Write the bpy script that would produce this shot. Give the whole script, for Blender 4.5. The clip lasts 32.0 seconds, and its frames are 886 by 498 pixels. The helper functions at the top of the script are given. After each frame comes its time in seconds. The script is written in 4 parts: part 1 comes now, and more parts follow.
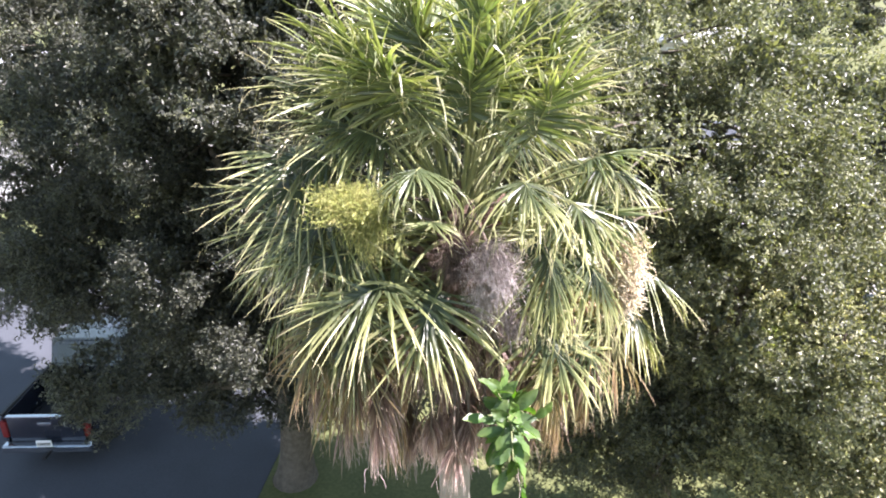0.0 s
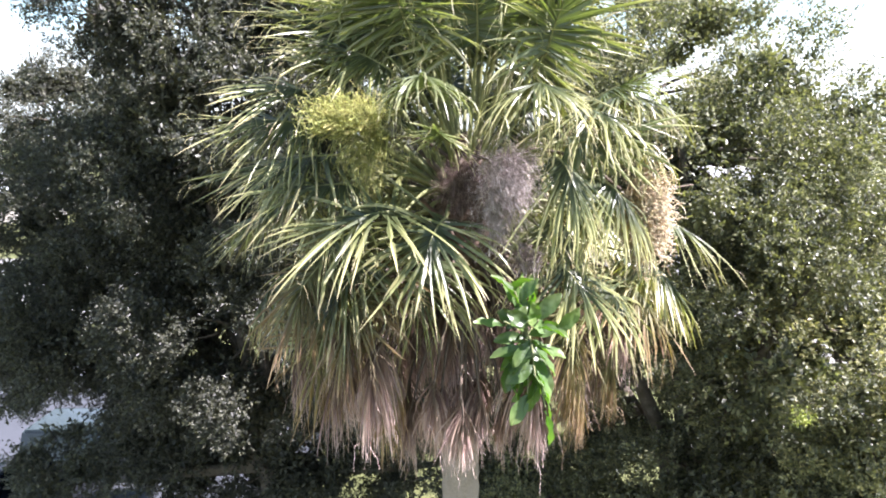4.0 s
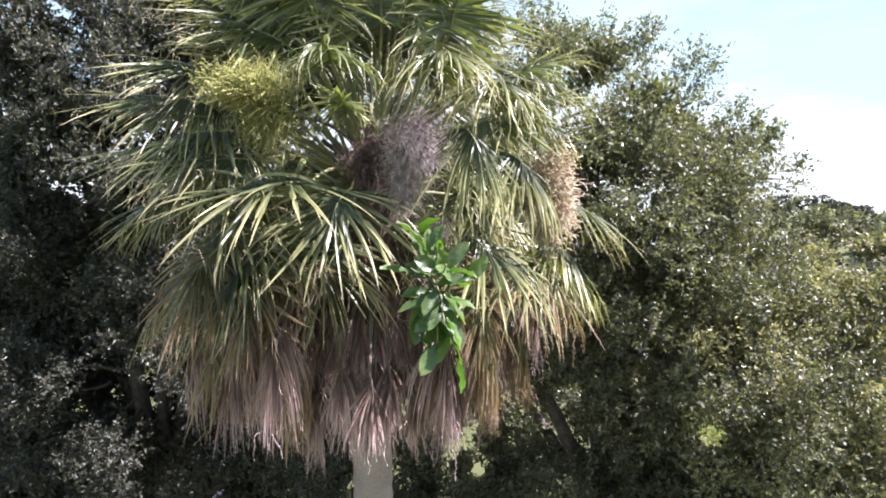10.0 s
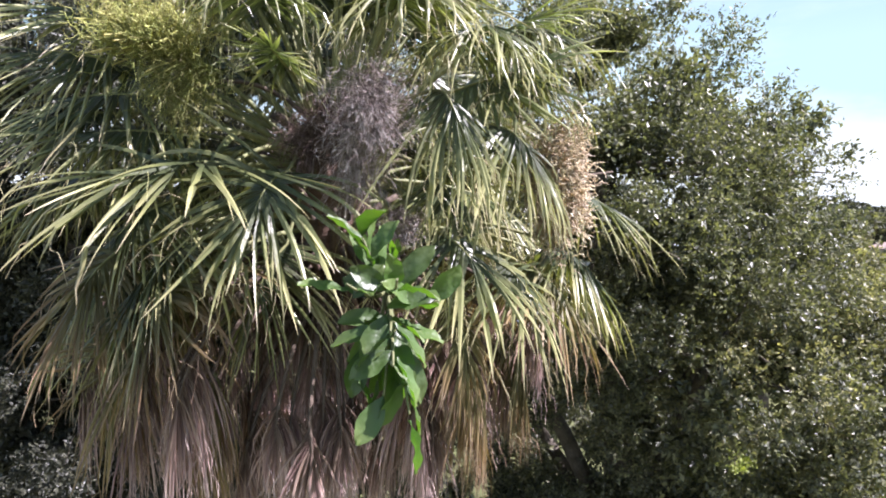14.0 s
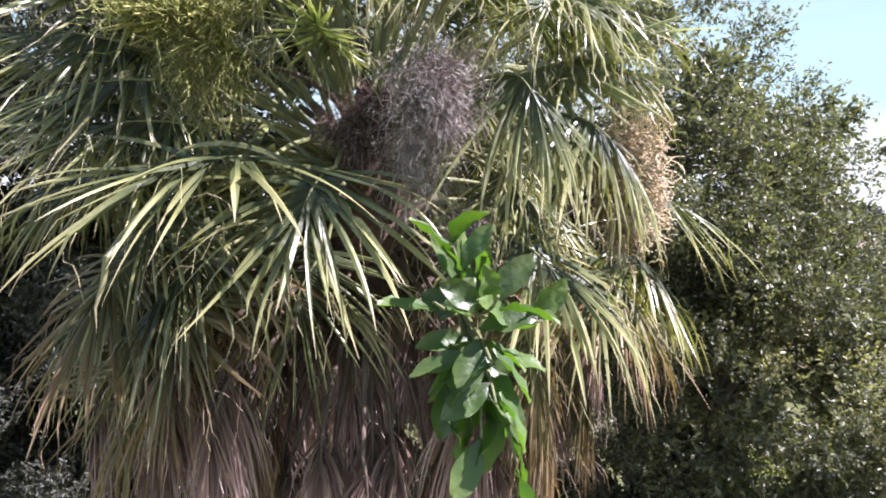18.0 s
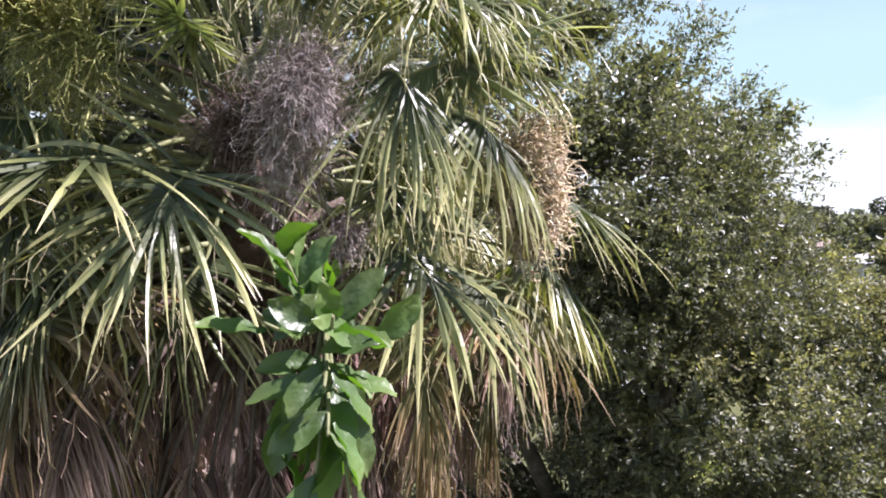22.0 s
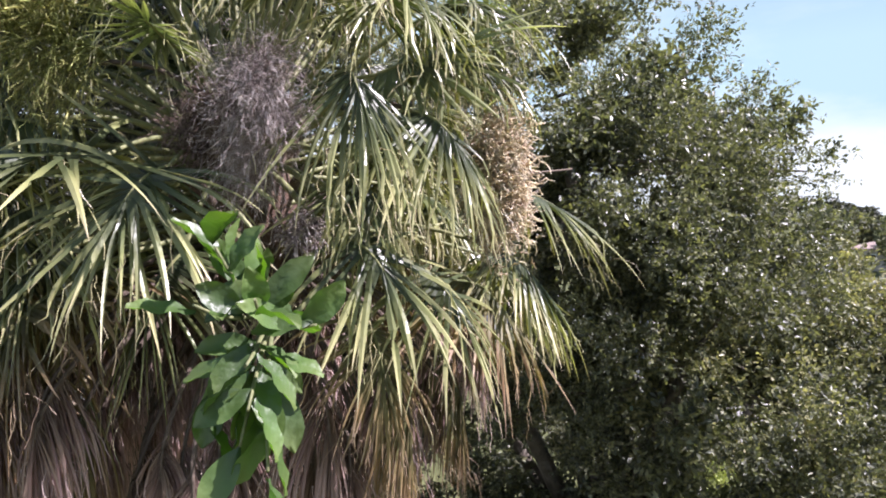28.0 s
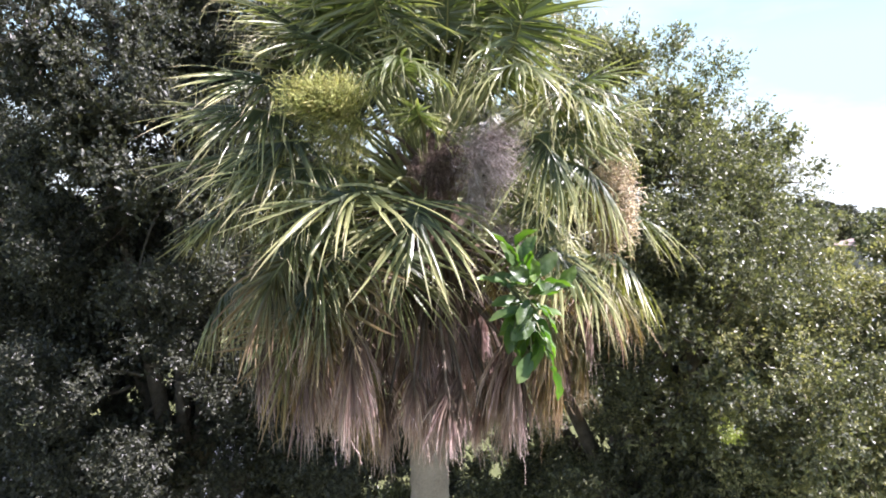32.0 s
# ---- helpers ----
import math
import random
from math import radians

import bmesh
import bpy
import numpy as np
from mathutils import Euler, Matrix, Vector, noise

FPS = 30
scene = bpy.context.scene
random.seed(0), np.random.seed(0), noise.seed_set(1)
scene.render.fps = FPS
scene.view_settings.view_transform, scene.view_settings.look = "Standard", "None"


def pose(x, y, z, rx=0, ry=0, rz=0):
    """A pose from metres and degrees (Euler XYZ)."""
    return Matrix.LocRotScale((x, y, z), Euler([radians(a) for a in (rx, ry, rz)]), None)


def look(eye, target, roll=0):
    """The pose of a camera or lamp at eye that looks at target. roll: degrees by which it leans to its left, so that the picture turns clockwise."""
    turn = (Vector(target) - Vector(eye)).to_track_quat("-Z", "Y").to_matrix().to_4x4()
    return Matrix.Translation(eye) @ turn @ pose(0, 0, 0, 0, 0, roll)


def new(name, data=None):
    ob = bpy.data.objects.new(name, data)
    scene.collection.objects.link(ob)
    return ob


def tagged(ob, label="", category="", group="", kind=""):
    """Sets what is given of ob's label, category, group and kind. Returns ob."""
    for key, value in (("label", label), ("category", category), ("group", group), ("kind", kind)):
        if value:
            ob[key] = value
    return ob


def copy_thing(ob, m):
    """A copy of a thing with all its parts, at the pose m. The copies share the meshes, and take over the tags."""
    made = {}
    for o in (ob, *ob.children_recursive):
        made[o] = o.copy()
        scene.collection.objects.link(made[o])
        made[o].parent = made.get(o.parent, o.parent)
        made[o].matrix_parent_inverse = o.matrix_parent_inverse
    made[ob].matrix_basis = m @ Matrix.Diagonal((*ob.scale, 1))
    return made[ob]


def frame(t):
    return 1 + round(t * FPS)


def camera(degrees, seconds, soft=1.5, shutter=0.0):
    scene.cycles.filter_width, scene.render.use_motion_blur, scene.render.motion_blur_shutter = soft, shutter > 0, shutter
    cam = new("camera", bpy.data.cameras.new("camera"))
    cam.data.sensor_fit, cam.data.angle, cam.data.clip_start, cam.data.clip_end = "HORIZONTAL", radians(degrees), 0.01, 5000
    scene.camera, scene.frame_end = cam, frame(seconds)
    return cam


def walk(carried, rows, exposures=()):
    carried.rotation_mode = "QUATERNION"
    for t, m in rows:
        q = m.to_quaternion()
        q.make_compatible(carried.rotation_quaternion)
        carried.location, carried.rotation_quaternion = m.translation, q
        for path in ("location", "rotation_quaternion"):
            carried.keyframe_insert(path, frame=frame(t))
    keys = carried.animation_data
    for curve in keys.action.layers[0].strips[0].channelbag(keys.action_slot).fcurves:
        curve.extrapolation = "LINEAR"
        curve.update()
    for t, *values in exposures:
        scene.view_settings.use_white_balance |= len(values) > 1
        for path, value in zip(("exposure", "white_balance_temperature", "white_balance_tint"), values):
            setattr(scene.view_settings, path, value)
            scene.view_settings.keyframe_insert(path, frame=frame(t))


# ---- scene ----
cam = camera(68.8, 32.0, soft=1.9)
PATH = [
    (0, (0.382, -0.31, 9.603), (0.225, 1.535, 8.848), 0.1),
    (0.5, (0.367, -0.308, 9.381), (0.208, 1.558, 8.68), 0.0),
    (1, (0.361, -0.296, 9.149), (0.2, 1.588, 8.497), 0.1),
    (1.5, (0.365, -0.305, 8.954), (0.201, 1.595, 8.352), 0.2),
    (2, (0.367, -0.31, 8.789), (0.2, 1.606, 8.24), 0.2),
    (2.5, (0.365, -0.303, 8.628), (0.198, 1.627, 8.132), 0.2),
    (3, (0.342, -0.296, 8.476), (0.177, 1.646, 8.029), 0.1),
    (3.5, (0.346, -0.263, 8.34), (0.178, 1.691, 7.947), 0.2),
    (5.5, (0.344, -0.223, 7.882), (0.177, 1.758, 7.664), 0.0),
    (6, (0.353, -0.228, 7.782), (0.184, 1.756, 7.595), -0.0),
    (6.5, (0.351, -0.223, 7.682), (0.183, 1.763, 7.528), -0.0),
    (7, (0.347, -0.214, 7.637), (0.182, 1.775, 7.509), 0.0),
    (7.5, (0.344, -0.222, 7.633), (0.19, 1.768, 7.509), -0.0),
    (8, (0.358, -0.247, 7.636), (0.258, 1.746, 7.513), 0.0),
    (8.5, (0.391, -0.254, 7.622), (0.336, 1.742, 7.505), 0.1),
    (9, (0.384, -0.257, 7.633), (0.396, 1.74, 7.512), 0.0),
    (9.5, (0.407, -0.277, 7.628), (0.492, 1.718, 7.51), 0.0),
    (10, (0.393, -0.234, 7.619), (0.484, 1.76, 7.503), -0.1),
    (10.5, (0.425, -0.099, 7.615), (0.511, 1.895, 7.498), -0.0),
    (11, (0.464, 0.143, 7.628), (0.549, 2.137, 7.508), 0.1),
    (11.5, (0.494, 0.358, 7.631), (0.577, 2.353, 7.509), 0.1),
    (12, (0.547, 0.447, 7.611), (0.627, 2.442, 7.492), 0.1),
    (12.5, (0.59, 0.466, 7.59), (0.665, 2.462, 7.474), -0.0),
    (13, (0.617, 0.523, 7.581), (0.686, 2.518, 7.465), -0.1),
    (13.5, (0.649, 0.615, 7.58), (0.706, 2.611, 7.463), 0.1),
    (14, (0.626, 0.717, 7.592), (0.68, 2.713, 7.47), 0.3),
    (14.5, (0.573, 0.859, 7.589), (0.623, 2.855, 7.47), 0.2),
    (16.5, (0.397, 1.08, 7.599), (0.487, 3.074, 7.473), 0.1),
    (17, (0.418, 1.044, 7.596), (0.496, 3.039, 7.48), -0.4),
    (17.5, (0.399, 1.078, 7.582), (0.467, 3.073, 7.47), 0.2),
    (18, (0.332, 1.09, 7.592), (0.42, 3.085, 7.473), 0.0),
    (18.5, (0.322, 1.075, 7.61), (0.413, 3.069, 7.484), 0.0),
    (19, (0.322, 1.059, 7.609), (0.401, 3.053, 7.48), 0.1),
    (19.5, (0.342, 1.122, 7.591), (0.425, 3.117, 7.47), -0.1),
    (20, (0.391, 1.18, 7.582), (0.464, 3.176, 7.478), -0.4),
    (20.5, (0.363, 1.241, 7.622), (0.462, 3.235, 7.491), -0.1),
    (21, (0.379, 1.268, 7.595), (0.476, 3.262, 7.478), 0.0),
    (21.5, (0.508, 1.276, 7.591), (0.594, 3.271, 7.485), -0.1),
    (22, (0.649, 1.224, 7.618), (0.838, 3.212, 7.497), 0.2),
    (22.5, (0.839, 1.104, 7.605), (1.118, 3.082, 7.494), 0.2),
    (23, (0.948, 1.026, 7.61), (1.228, 3.002, 7.489), 0.1),
    (23.5, (0.943, 1.021, 7.599), (1.224, 2.997, 7.479), -0.0),
    (24, (0.88, 0.991, 7.579), (1.168, 2.966, 7.461), -0.5),
    (24.5, (0.925, 0.956, 7.603), (1.147, 2.94, 7.484), 0.2),
    (25, (0.956, 1.055, 7.58), (1.154, 3.042, 7.464), -0.1),
    (25.5, (0.938, 1.006, 7.583), (1.093, 2.996, 7.465), -0.1),
    (27.5, (0.987, 1.068, 7.622), (1.05, 3.063, 7.498), 0.3),
    (28, (0.925, 1.116, 7.597), (1.011, 3.111, 7.476), 0.3),
    (28.5, (0.938, 1.057, 7.582), (1.025, 3.052, 7.465), -0.3),
    (29, (0.843, 1.032, 7.59), (0.951, 3.026, 7.476), -0.4),
    (29.5, (0.56, 1.092, 7.615), (0.681, 3.085, 7.502), -0.1),
    (30, (0.196, 1.069, 7.619), (0.302, 3.063, 7.514), -0.0),
    (30.5, (0.092, 1.01, 7.68), (0.193, 3.003, 7.554), -0.2),
    (31, (0.032, 0.764, 7.691), (0.138, 2.757, 7.564), -0.2),
    (31.5, (-0.034, 0.198, 7.692), (0.074, 2.191, 7.567), 0.0),
    (32, (-0.111, -0.273, 7.677), (0.022, 1.72, 7.559), -0.2),
]
walk(cam, [(t, look(eye, target, roll)) for t, eye, target, roll in PATH], exposures=((0, 2.38, 6330, 24), (3, 2.33, 6280, 24), (7, 2.15, 6130, 26), (10, 1.86, 6110, 28), (14, 1.62, 6110, 28), (21, 1.68, 6130, 29), (22.5, 1.38, 6140, 29), (24, 1.25, 6140, 29), (28, 1.40, 6140, 29), (30, 1.68, 6140, 29), (32, 1.90, 6160, 26)))

# ---- world, sun, exposure ----
SUN = Vector((0.60, -0.09, 0.79)).normalized()
world = bpy.data.worlds.new("sky")
scene.world = world
world.use_nodes = True
wn, wl = world.node_tree.nodes, world.node_tree.links
wn.clear()
sky = wn.new("ShaderNodeTexSky")
sky.sky_type = "NISHITA"
sky.sun_disc = False
sky.sun_elevation = math.asin(SUN.z)
sky.sun_rotation = math.atan2(SUN.x, SUN.y)
sky.air_density, sky.dust_density, sky.ozone_density = 1.0, 0.4, 1.6
geo = wn.new("ShaderNodeTexCoord")
stretch = wn.new("ShaderNodeMapping")
stretch.inputs["Scale"].default_value = (1.6, 1.6, 5.0)
clouds = wn.new("ShaderNodeTexNoise")
clouds.inputs["Scale"].default_value = 1.5
clouds.inputs["Detail"].default_value = 7
clouds.inputs["Roughness"].default_value = 0.55
ramp = wn.new("ShaderNodeValToRGB")
ramp.color_ramp.elements[0].position, ramp.color_ramp.elements[1].position = 0.45, 0.62
ramp.color_ramp.elements[0].color, ramp.color_ramp.elements[1].color = (0, 0, 0, 1), (0.85, 0.85, 0.85, 1)
blend = wn.new("ShaderNodeMixRGB")
blend.inputs["Color2"].default_value = (8.0, 9.0, 8.7, 1)
back = wn.new("ShaderNodeBackground")
back.inputs["Strength"].default_value = 0.05
wo = wn.new("ShaderNodeOutputWorld")
wl.new(geo.outputs["Generated"], stretch.inputs["Vector"])
wl.new(stretch.outputs["Vector"], clouds.inputs["Vector"])
wl.new(clouds.outputs["Fac"], ramp.inputs["Fac"])
veil = wn.new("ShaderNodeMixRGB")
veil.inputs["Fac"].default_value = 0.93
height = wn.new("ShaderNodeSeparateXYZ")
low = wn.new("ShaderNodeMapRange")
low.inputs["From Min"].default_value, low.inputs["From Max"].default_value = 0.08, 0.20
low.inputs["To Min"].default_value, low.inputs["To Max"].default_value = 0.95, 0.0
both = wn.new("ShaderNodeMath")
both.operation = "MAXIMUM"
thin = wn.new("ShaderNodeMath")
thin.operation = "MULTIPLY"
thin.inputs[1].default_value = 0.35
wl.new(geo.outputs["Generated"], height.inputs[0])
# lumpy top of the bank of cloud above the horizon
billow = wn.new("ShaderNodeMath")
billow.operation = "MULTIPLY_ADD"
billow.inputs[1].default_value = -0.42
rise = wn.new("ShaderNodeMath")
rise.operation = "ADD"
rise.inputs[1].default_value = 0.21
wl.new(height.outputs["Z"], rise.inputs[0])
wl.new(clouds.outputs["Fac"], billow.inputs[0])
wl.new(rise.outputs[0], billow.inputs[2])
wl.new(billow.outputs[0], low.inputs["Value"])
wl.new(ramp.outputs["Color"], thin.inputs[0])
wl.new(thin.outputs[0], both.inputs[0])
wl.new(low.outputs[0], both.inputs[1])
wl.new(both.outputs[0], blend.inputs["Fac"])
wl.new(sky.outputs["Color"], veil.inputs["Color1"])
zenith = wn.new("ShaderNodeMixRGB")
zenith.inputs["Color1"].default_value, zenith.inputs["Color2"].default_value = (4.6, 6.9, 7.4, 1), (1.2, 2.3, 3.6, 1)
deep = wn.new("ShaderNodeMapRange")
deep.inputs["From Min"].default_value, deep.inputs["From Max"].default_value = 0.22, 0.60
wl.new(height.outputs["Z"], deep.inputs["Value"])
wl.new(deep.outputs[0], zenith.inputs["Fac"])
wl.new(zenith.outputs["Color"], veil.inputs["Color2"])
wl.new(veil.outputs["Color"], blend.inputs["Color1"])
wl.new(blend.outputs["Color"], back.inputs["Color"])
wl.new(back.outputs["Background"], wo.inputs["Surface"])
sun = new("sun", bpy.data.lights.new("sun", "SUN"))
sun.data.energy, sun.data.angle, sun.data.color = 4.8, radians(0.53), (1.0, 0.98, 0.95)
sun.matrix_world = look(SUN * 50, (0, 0, 0))

# ---- materials ----


def ramp_of(nt, stops):
    node = nt.nodes.new("ShaderNodeValToRGB")
    el = node.color_ramp.elements
    while len(el) < len(stops):
        el.new(0.5)
    for e, (pos, col) in zip(el, stops):
        e.position, e.color = pos, (*col, 1)
    return node


def surface(name, stops, scale=8.0, rough=0.8, bump=0.3, fine=60.0, metal=0.0, spec=0.3, coat=0.0):
    """A solid surface: coarse and fine noise in its colour, and a bump."""
    m = bpy.data.materials.new(name)
    m.use_nodes = True
    nt = m.node_tree
    b = nt.nodes["Principled BSDF"]
    tc = nt.nodes.new("ShaderNodeTexCoord")
    n1, n2 = nt.nodes.new("ShaderNodeTexNoise"), nt.nodes.new("ShaderNodeTexNoise")
    for n, sc in ((n1, scale), (n2, fine)):
        n.inputs["Scale"].default_value = sc
        n.inputs["Detail"].default_value = 5
        nt.links.new(tc.outputs["Object"], n.inputs["Vector"])
    mix = nt.nodes.new("ShaderNodeMath")
    mix.operation = "MULTIPLY_ADD"
    mix.inputs[1].default_value = 0.45
    add = nt.nodes.new("ShaderNodeMath")
    add.operation = "MULTIPLY"
    add.inputs[1].default_value = 0.55
    nt.links.new(n1.outputs["Fac"], add.inputs[0])
    nt.links.new(n2.outputs["Fac"], mix.inputs[0])
    nt.links.new(add.outputs[0], mix.inputs[2])
    cr = ramp_of(nt, stops)
    nt.links.new(mix.outputs[0], cr.inputs["Fac"])
    nt.links.new(cr.outputs["Color"], b.inputs["Base Color"])
    bp = nt.nodes.new("ShaderNodeBump")
    bp.inputs["Strength"].default_value = bump
    bp.inputs["Distance"].default_value = 0.02
    nt.links.new(n2.outputs["Fac"], bp.inputs["Height"])
    nt.links.new(bp.outputs["Normal"], b.inputs["Normal"])
    b.inputs["Roughness"].default_value = rough
    b.inputs["Metallic"].default_value = metal
    b.inputs["Specular IOR Level"].default_value = spec
    b.inputs["Coat Weight"].default_value = coat
    return m


def leafy(name, along, through_col, rough=0.4, spec=0.5, thin=0.35, vary=0.35, sheen_scale=30.0, by_leaf=False):
    """A leaf: its colour runs along the blade (V of the map), varies from leaf to leaf, and lets light through."""
    m = bpy.data.materials.new(name)
    m.use_nodes = True
    nt = m.node_tree
    b, out = nt.nodes["Principled BSDF"], nt.nodes["Material Output"]
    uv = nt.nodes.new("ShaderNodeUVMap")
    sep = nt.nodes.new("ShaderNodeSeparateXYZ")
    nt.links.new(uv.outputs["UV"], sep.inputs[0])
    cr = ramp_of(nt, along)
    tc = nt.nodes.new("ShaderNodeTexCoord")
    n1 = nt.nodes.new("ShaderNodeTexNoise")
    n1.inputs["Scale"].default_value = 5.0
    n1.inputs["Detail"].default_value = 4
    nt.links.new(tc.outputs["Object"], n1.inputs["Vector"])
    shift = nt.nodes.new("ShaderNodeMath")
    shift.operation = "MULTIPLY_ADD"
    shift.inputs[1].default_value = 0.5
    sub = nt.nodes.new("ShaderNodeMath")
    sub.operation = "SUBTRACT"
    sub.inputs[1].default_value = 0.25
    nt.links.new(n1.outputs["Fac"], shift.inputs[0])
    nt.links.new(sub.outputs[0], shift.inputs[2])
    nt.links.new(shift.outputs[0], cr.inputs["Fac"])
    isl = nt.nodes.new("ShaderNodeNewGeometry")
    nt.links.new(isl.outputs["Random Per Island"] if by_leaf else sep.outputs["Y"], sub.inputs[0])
    info = nt.nodes.new("ShaderNodeObjectInfo")
    rnd = nt.nodes.new("ShaderNodeMath")
    rnd.operation = "ADD"
    nt.links.new(isl.outputs["Random Per Island"], rnd.inputs[0])
    nt.links.new(info.outputs["Random"], rnd.inputs[1])
    val = nt.nodes.new("ShaderNodeMapRange")
    val.inputs["From Max"].default_value = 2.0
    val.inputs["To Min"].default_value, val.inputs["To Max"].default_value = 1 - vary, 1 + vary
    nt.links.new(rnd.outputs[0], val.inputs["Value"])
    hue = nt.nodes.new("ShaderNodeHueSaturation")
    hshift = nt.nodes.new("ShaderNodeMapRange")
    hshift.inputs["To Min"].default_value, hshift.inputs["To Max"].default_value = 0.475, 0.515
    nt.links.new(isl.outputs["Random Per Island"], hshift.inputs["Value"])
    nt.links.new(hshift.outputs[0], hue.inputs["Hue"])
    nt.links.new(val.outputs[0], hue.inputs["Value"])
    nt.links.new(cr.outputs["Color"], hue.inputs["Color"])
    nt.links.new(hue.outputs["Color"], b.inputs["Base Color"])
    b.inputs["Roughness"].default_value = rough
    b.inputs["Specular IOR Level"].default_value = spec
    # fine ribs across the blade
    wave = nt.nodes.new("ShaderNodeTexNoise")
    wave.inputs["Scale"].default_value = sheen_scale
    nt.links.new(tc.outputs["Object"], wave.inputs["Vector"])
    bp = nt.nodes.new("ShaderNodeBump")
    bp.inputs["Strength"].default_value = 0.25
    bp.inputs["Distance"].default_value = 0.01
    nt.links.new(wave.outputs["Fac"], bp.inputs["Height"])
    nt.links.new(bp.outputs["Normal"], b.inputs["Normal"])
    tr = nt.nodes.new("ShaderNodeBsdfTranslucent")
    tint = nt.nodes.new("ShaderNodeMixRGB")
    tint.blend_type = "MULTIPLY"
    tint.inputs["Fac"].default_value = 1.0
    tint.inputs["Color2"].default_value = (*through_col, 1)
    nt.links.new(hue.outputs["Color"], tint.inputs["Color1"])
    nt.links.new(tint.outputs["Color"], tr.inputs["Color"])
    mx = nt.nodes.new("ShaderNodeMixShader")
    mx.inputs["Fac"].default_value = thin
    nt.links.new(b.outputs["BSDF"], mx.inputs[1])
    nt.links.new(tr.outputs["BSDF"], mx.inputs[2])
    nt.links.new(mx.outputs["Shader"], out.inputs["Surface"])
    return m


# Hub colour darkened further as shade inside the crown; straw tips are natural.
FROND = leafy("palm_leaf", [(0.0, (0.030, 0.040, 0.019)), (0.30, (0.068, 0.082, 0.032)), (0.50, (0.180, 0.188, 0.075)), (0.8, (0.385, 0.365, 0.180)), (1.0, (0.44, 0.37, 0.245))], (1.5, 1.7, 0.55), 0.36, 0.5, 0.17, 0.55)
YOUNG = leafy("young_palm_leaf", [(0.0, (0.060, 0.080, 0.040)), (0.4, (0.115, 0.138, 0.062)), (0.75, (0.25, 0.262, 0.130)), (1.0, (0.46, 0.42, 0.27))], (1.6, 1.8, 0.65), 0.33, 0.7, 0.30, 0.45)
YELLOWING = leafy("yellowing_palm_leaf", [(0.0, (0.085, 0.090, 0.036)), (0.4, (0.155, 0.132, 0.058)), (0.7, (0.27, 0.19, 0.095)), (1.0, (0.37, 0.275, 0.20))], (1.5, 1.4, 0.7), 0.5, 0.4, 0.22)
DEAD = leafy("dead_palm_leaf", [(0.0, (0.09, 0.062, 0.050)), (0.35, (0.225, 0.150, 0.122)), (0.7, (0.46, 0.325, 0.295)), (1.0, (0.66, 0.51, 0.475))], (1.2, 1.0, 0.8), 0.75, 0.2, 0.1, 0.6)
PETIOLE = surface("palm_stalk", [(0.3, (0.13, 0.15, 0.06)), (0.7, (0.27, 0.26, 0.12))], 6, 0.5, 0.2, 40)
DEAD_STALK = surface("dead_stalk", [(0.3, (0.07, 0.050, 0.038)), (0.7, (0.16, 0.12, 0.095))], 8, 0.85, 0.4, 60)
TRUNK = surface("palm_trunk_bark", [(0.25, (0.20, 0.160, 0.138)), (0.5, (0.33, 0.275, 0.245)), (0.75, (0.43, 0.365, 0.33))], 5, 0.9, 0.6, 70)
FIBRE = surface("leaf_base_fibre", [(0.3, (0.07, 0.045, 0.035)), (0.6, (0.16, 0.10, 0.075)), (0.8, (0.24, 0.16, 0.12))], 9, 0.95, 0.8, 90)
# Twig bases coloured dark to give the tangle the depth of inner shade.
NEST = leafy("dry_flower_twigs", [(0.0, (0.18, 0.132, 0.115)), (0.5, (0.41, 0.335, 0.31)), (1.0, (0.72, 0.64, 0.61))], (1, 0.9, 0.9), 0.85, 0.2, 0.18)
NEST_BROWN = leafy("brown_flower_twigs", [(0.0, (0.065, 0.042, 0.032)), (0.5, (0.14, 0.098, 0.080)), (1.0, (0.25, 0.185, 0.16))], (1, 0.9, 0.9), 0.85, 0.2, 0.1)
FRESH = leafy("fresh_flower_twigs", [(0.0, (0.15, 0.165, 0.055)), (0.5, (0.35, 0.365, 0.115)), (1.0, (0.66, 0.64, 0.27))], (1.3, 1.3, 0.6), 0.6, 0.3, 0.3)
CREAM = leafy("cream_flower_twigs", [(0.0, (0.58, 0.46, 0.30)), (0.5, (0.78, 0.65, 0.46)), (1.0, (0.90, 0.81, 0.66))], (1.1, 1.0, 0.7), 0.7, 0.2, 0.25)
FIG = leafy("broad_leaf", [(0.0, (0.038, 0.070, 0.020)), (0.5, (0.066, 0.114, 0.032)), (1.0, (0.115, 0.158, 0.048))], (1.8, 2.8, 0.3), 0.42, 0.6, 0.24, 0.65, 60)
FIG_STEM = surface("green_stem", [(0.3, (0.10, 0.12, 0.05)), (0.7, (0.22, 0.22, 0.11))], 9, 0.6, 0.2, 60)
# Oak leaf colours hold light: first darkened as shaded, next two lightened as sunlit.
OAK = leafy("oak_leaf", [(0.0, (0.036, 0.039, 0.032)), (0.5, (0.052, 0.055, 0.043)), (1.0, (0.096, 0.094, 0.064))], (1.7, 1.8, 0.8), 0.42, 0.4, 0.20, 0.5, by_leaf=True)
OAK_SUNLIT = leafy("sunlit_green_oak_leaf", [(0.0, (0.068, 0.075, 0.054)), (0.5, (0.104, 0.113, 0.074)), (1.0, (0.205, 0.195, 0.112))], (1.7, 1.85, 0.75), 0.38, 0.48, 0.27, 0.5, by_leaf=True)
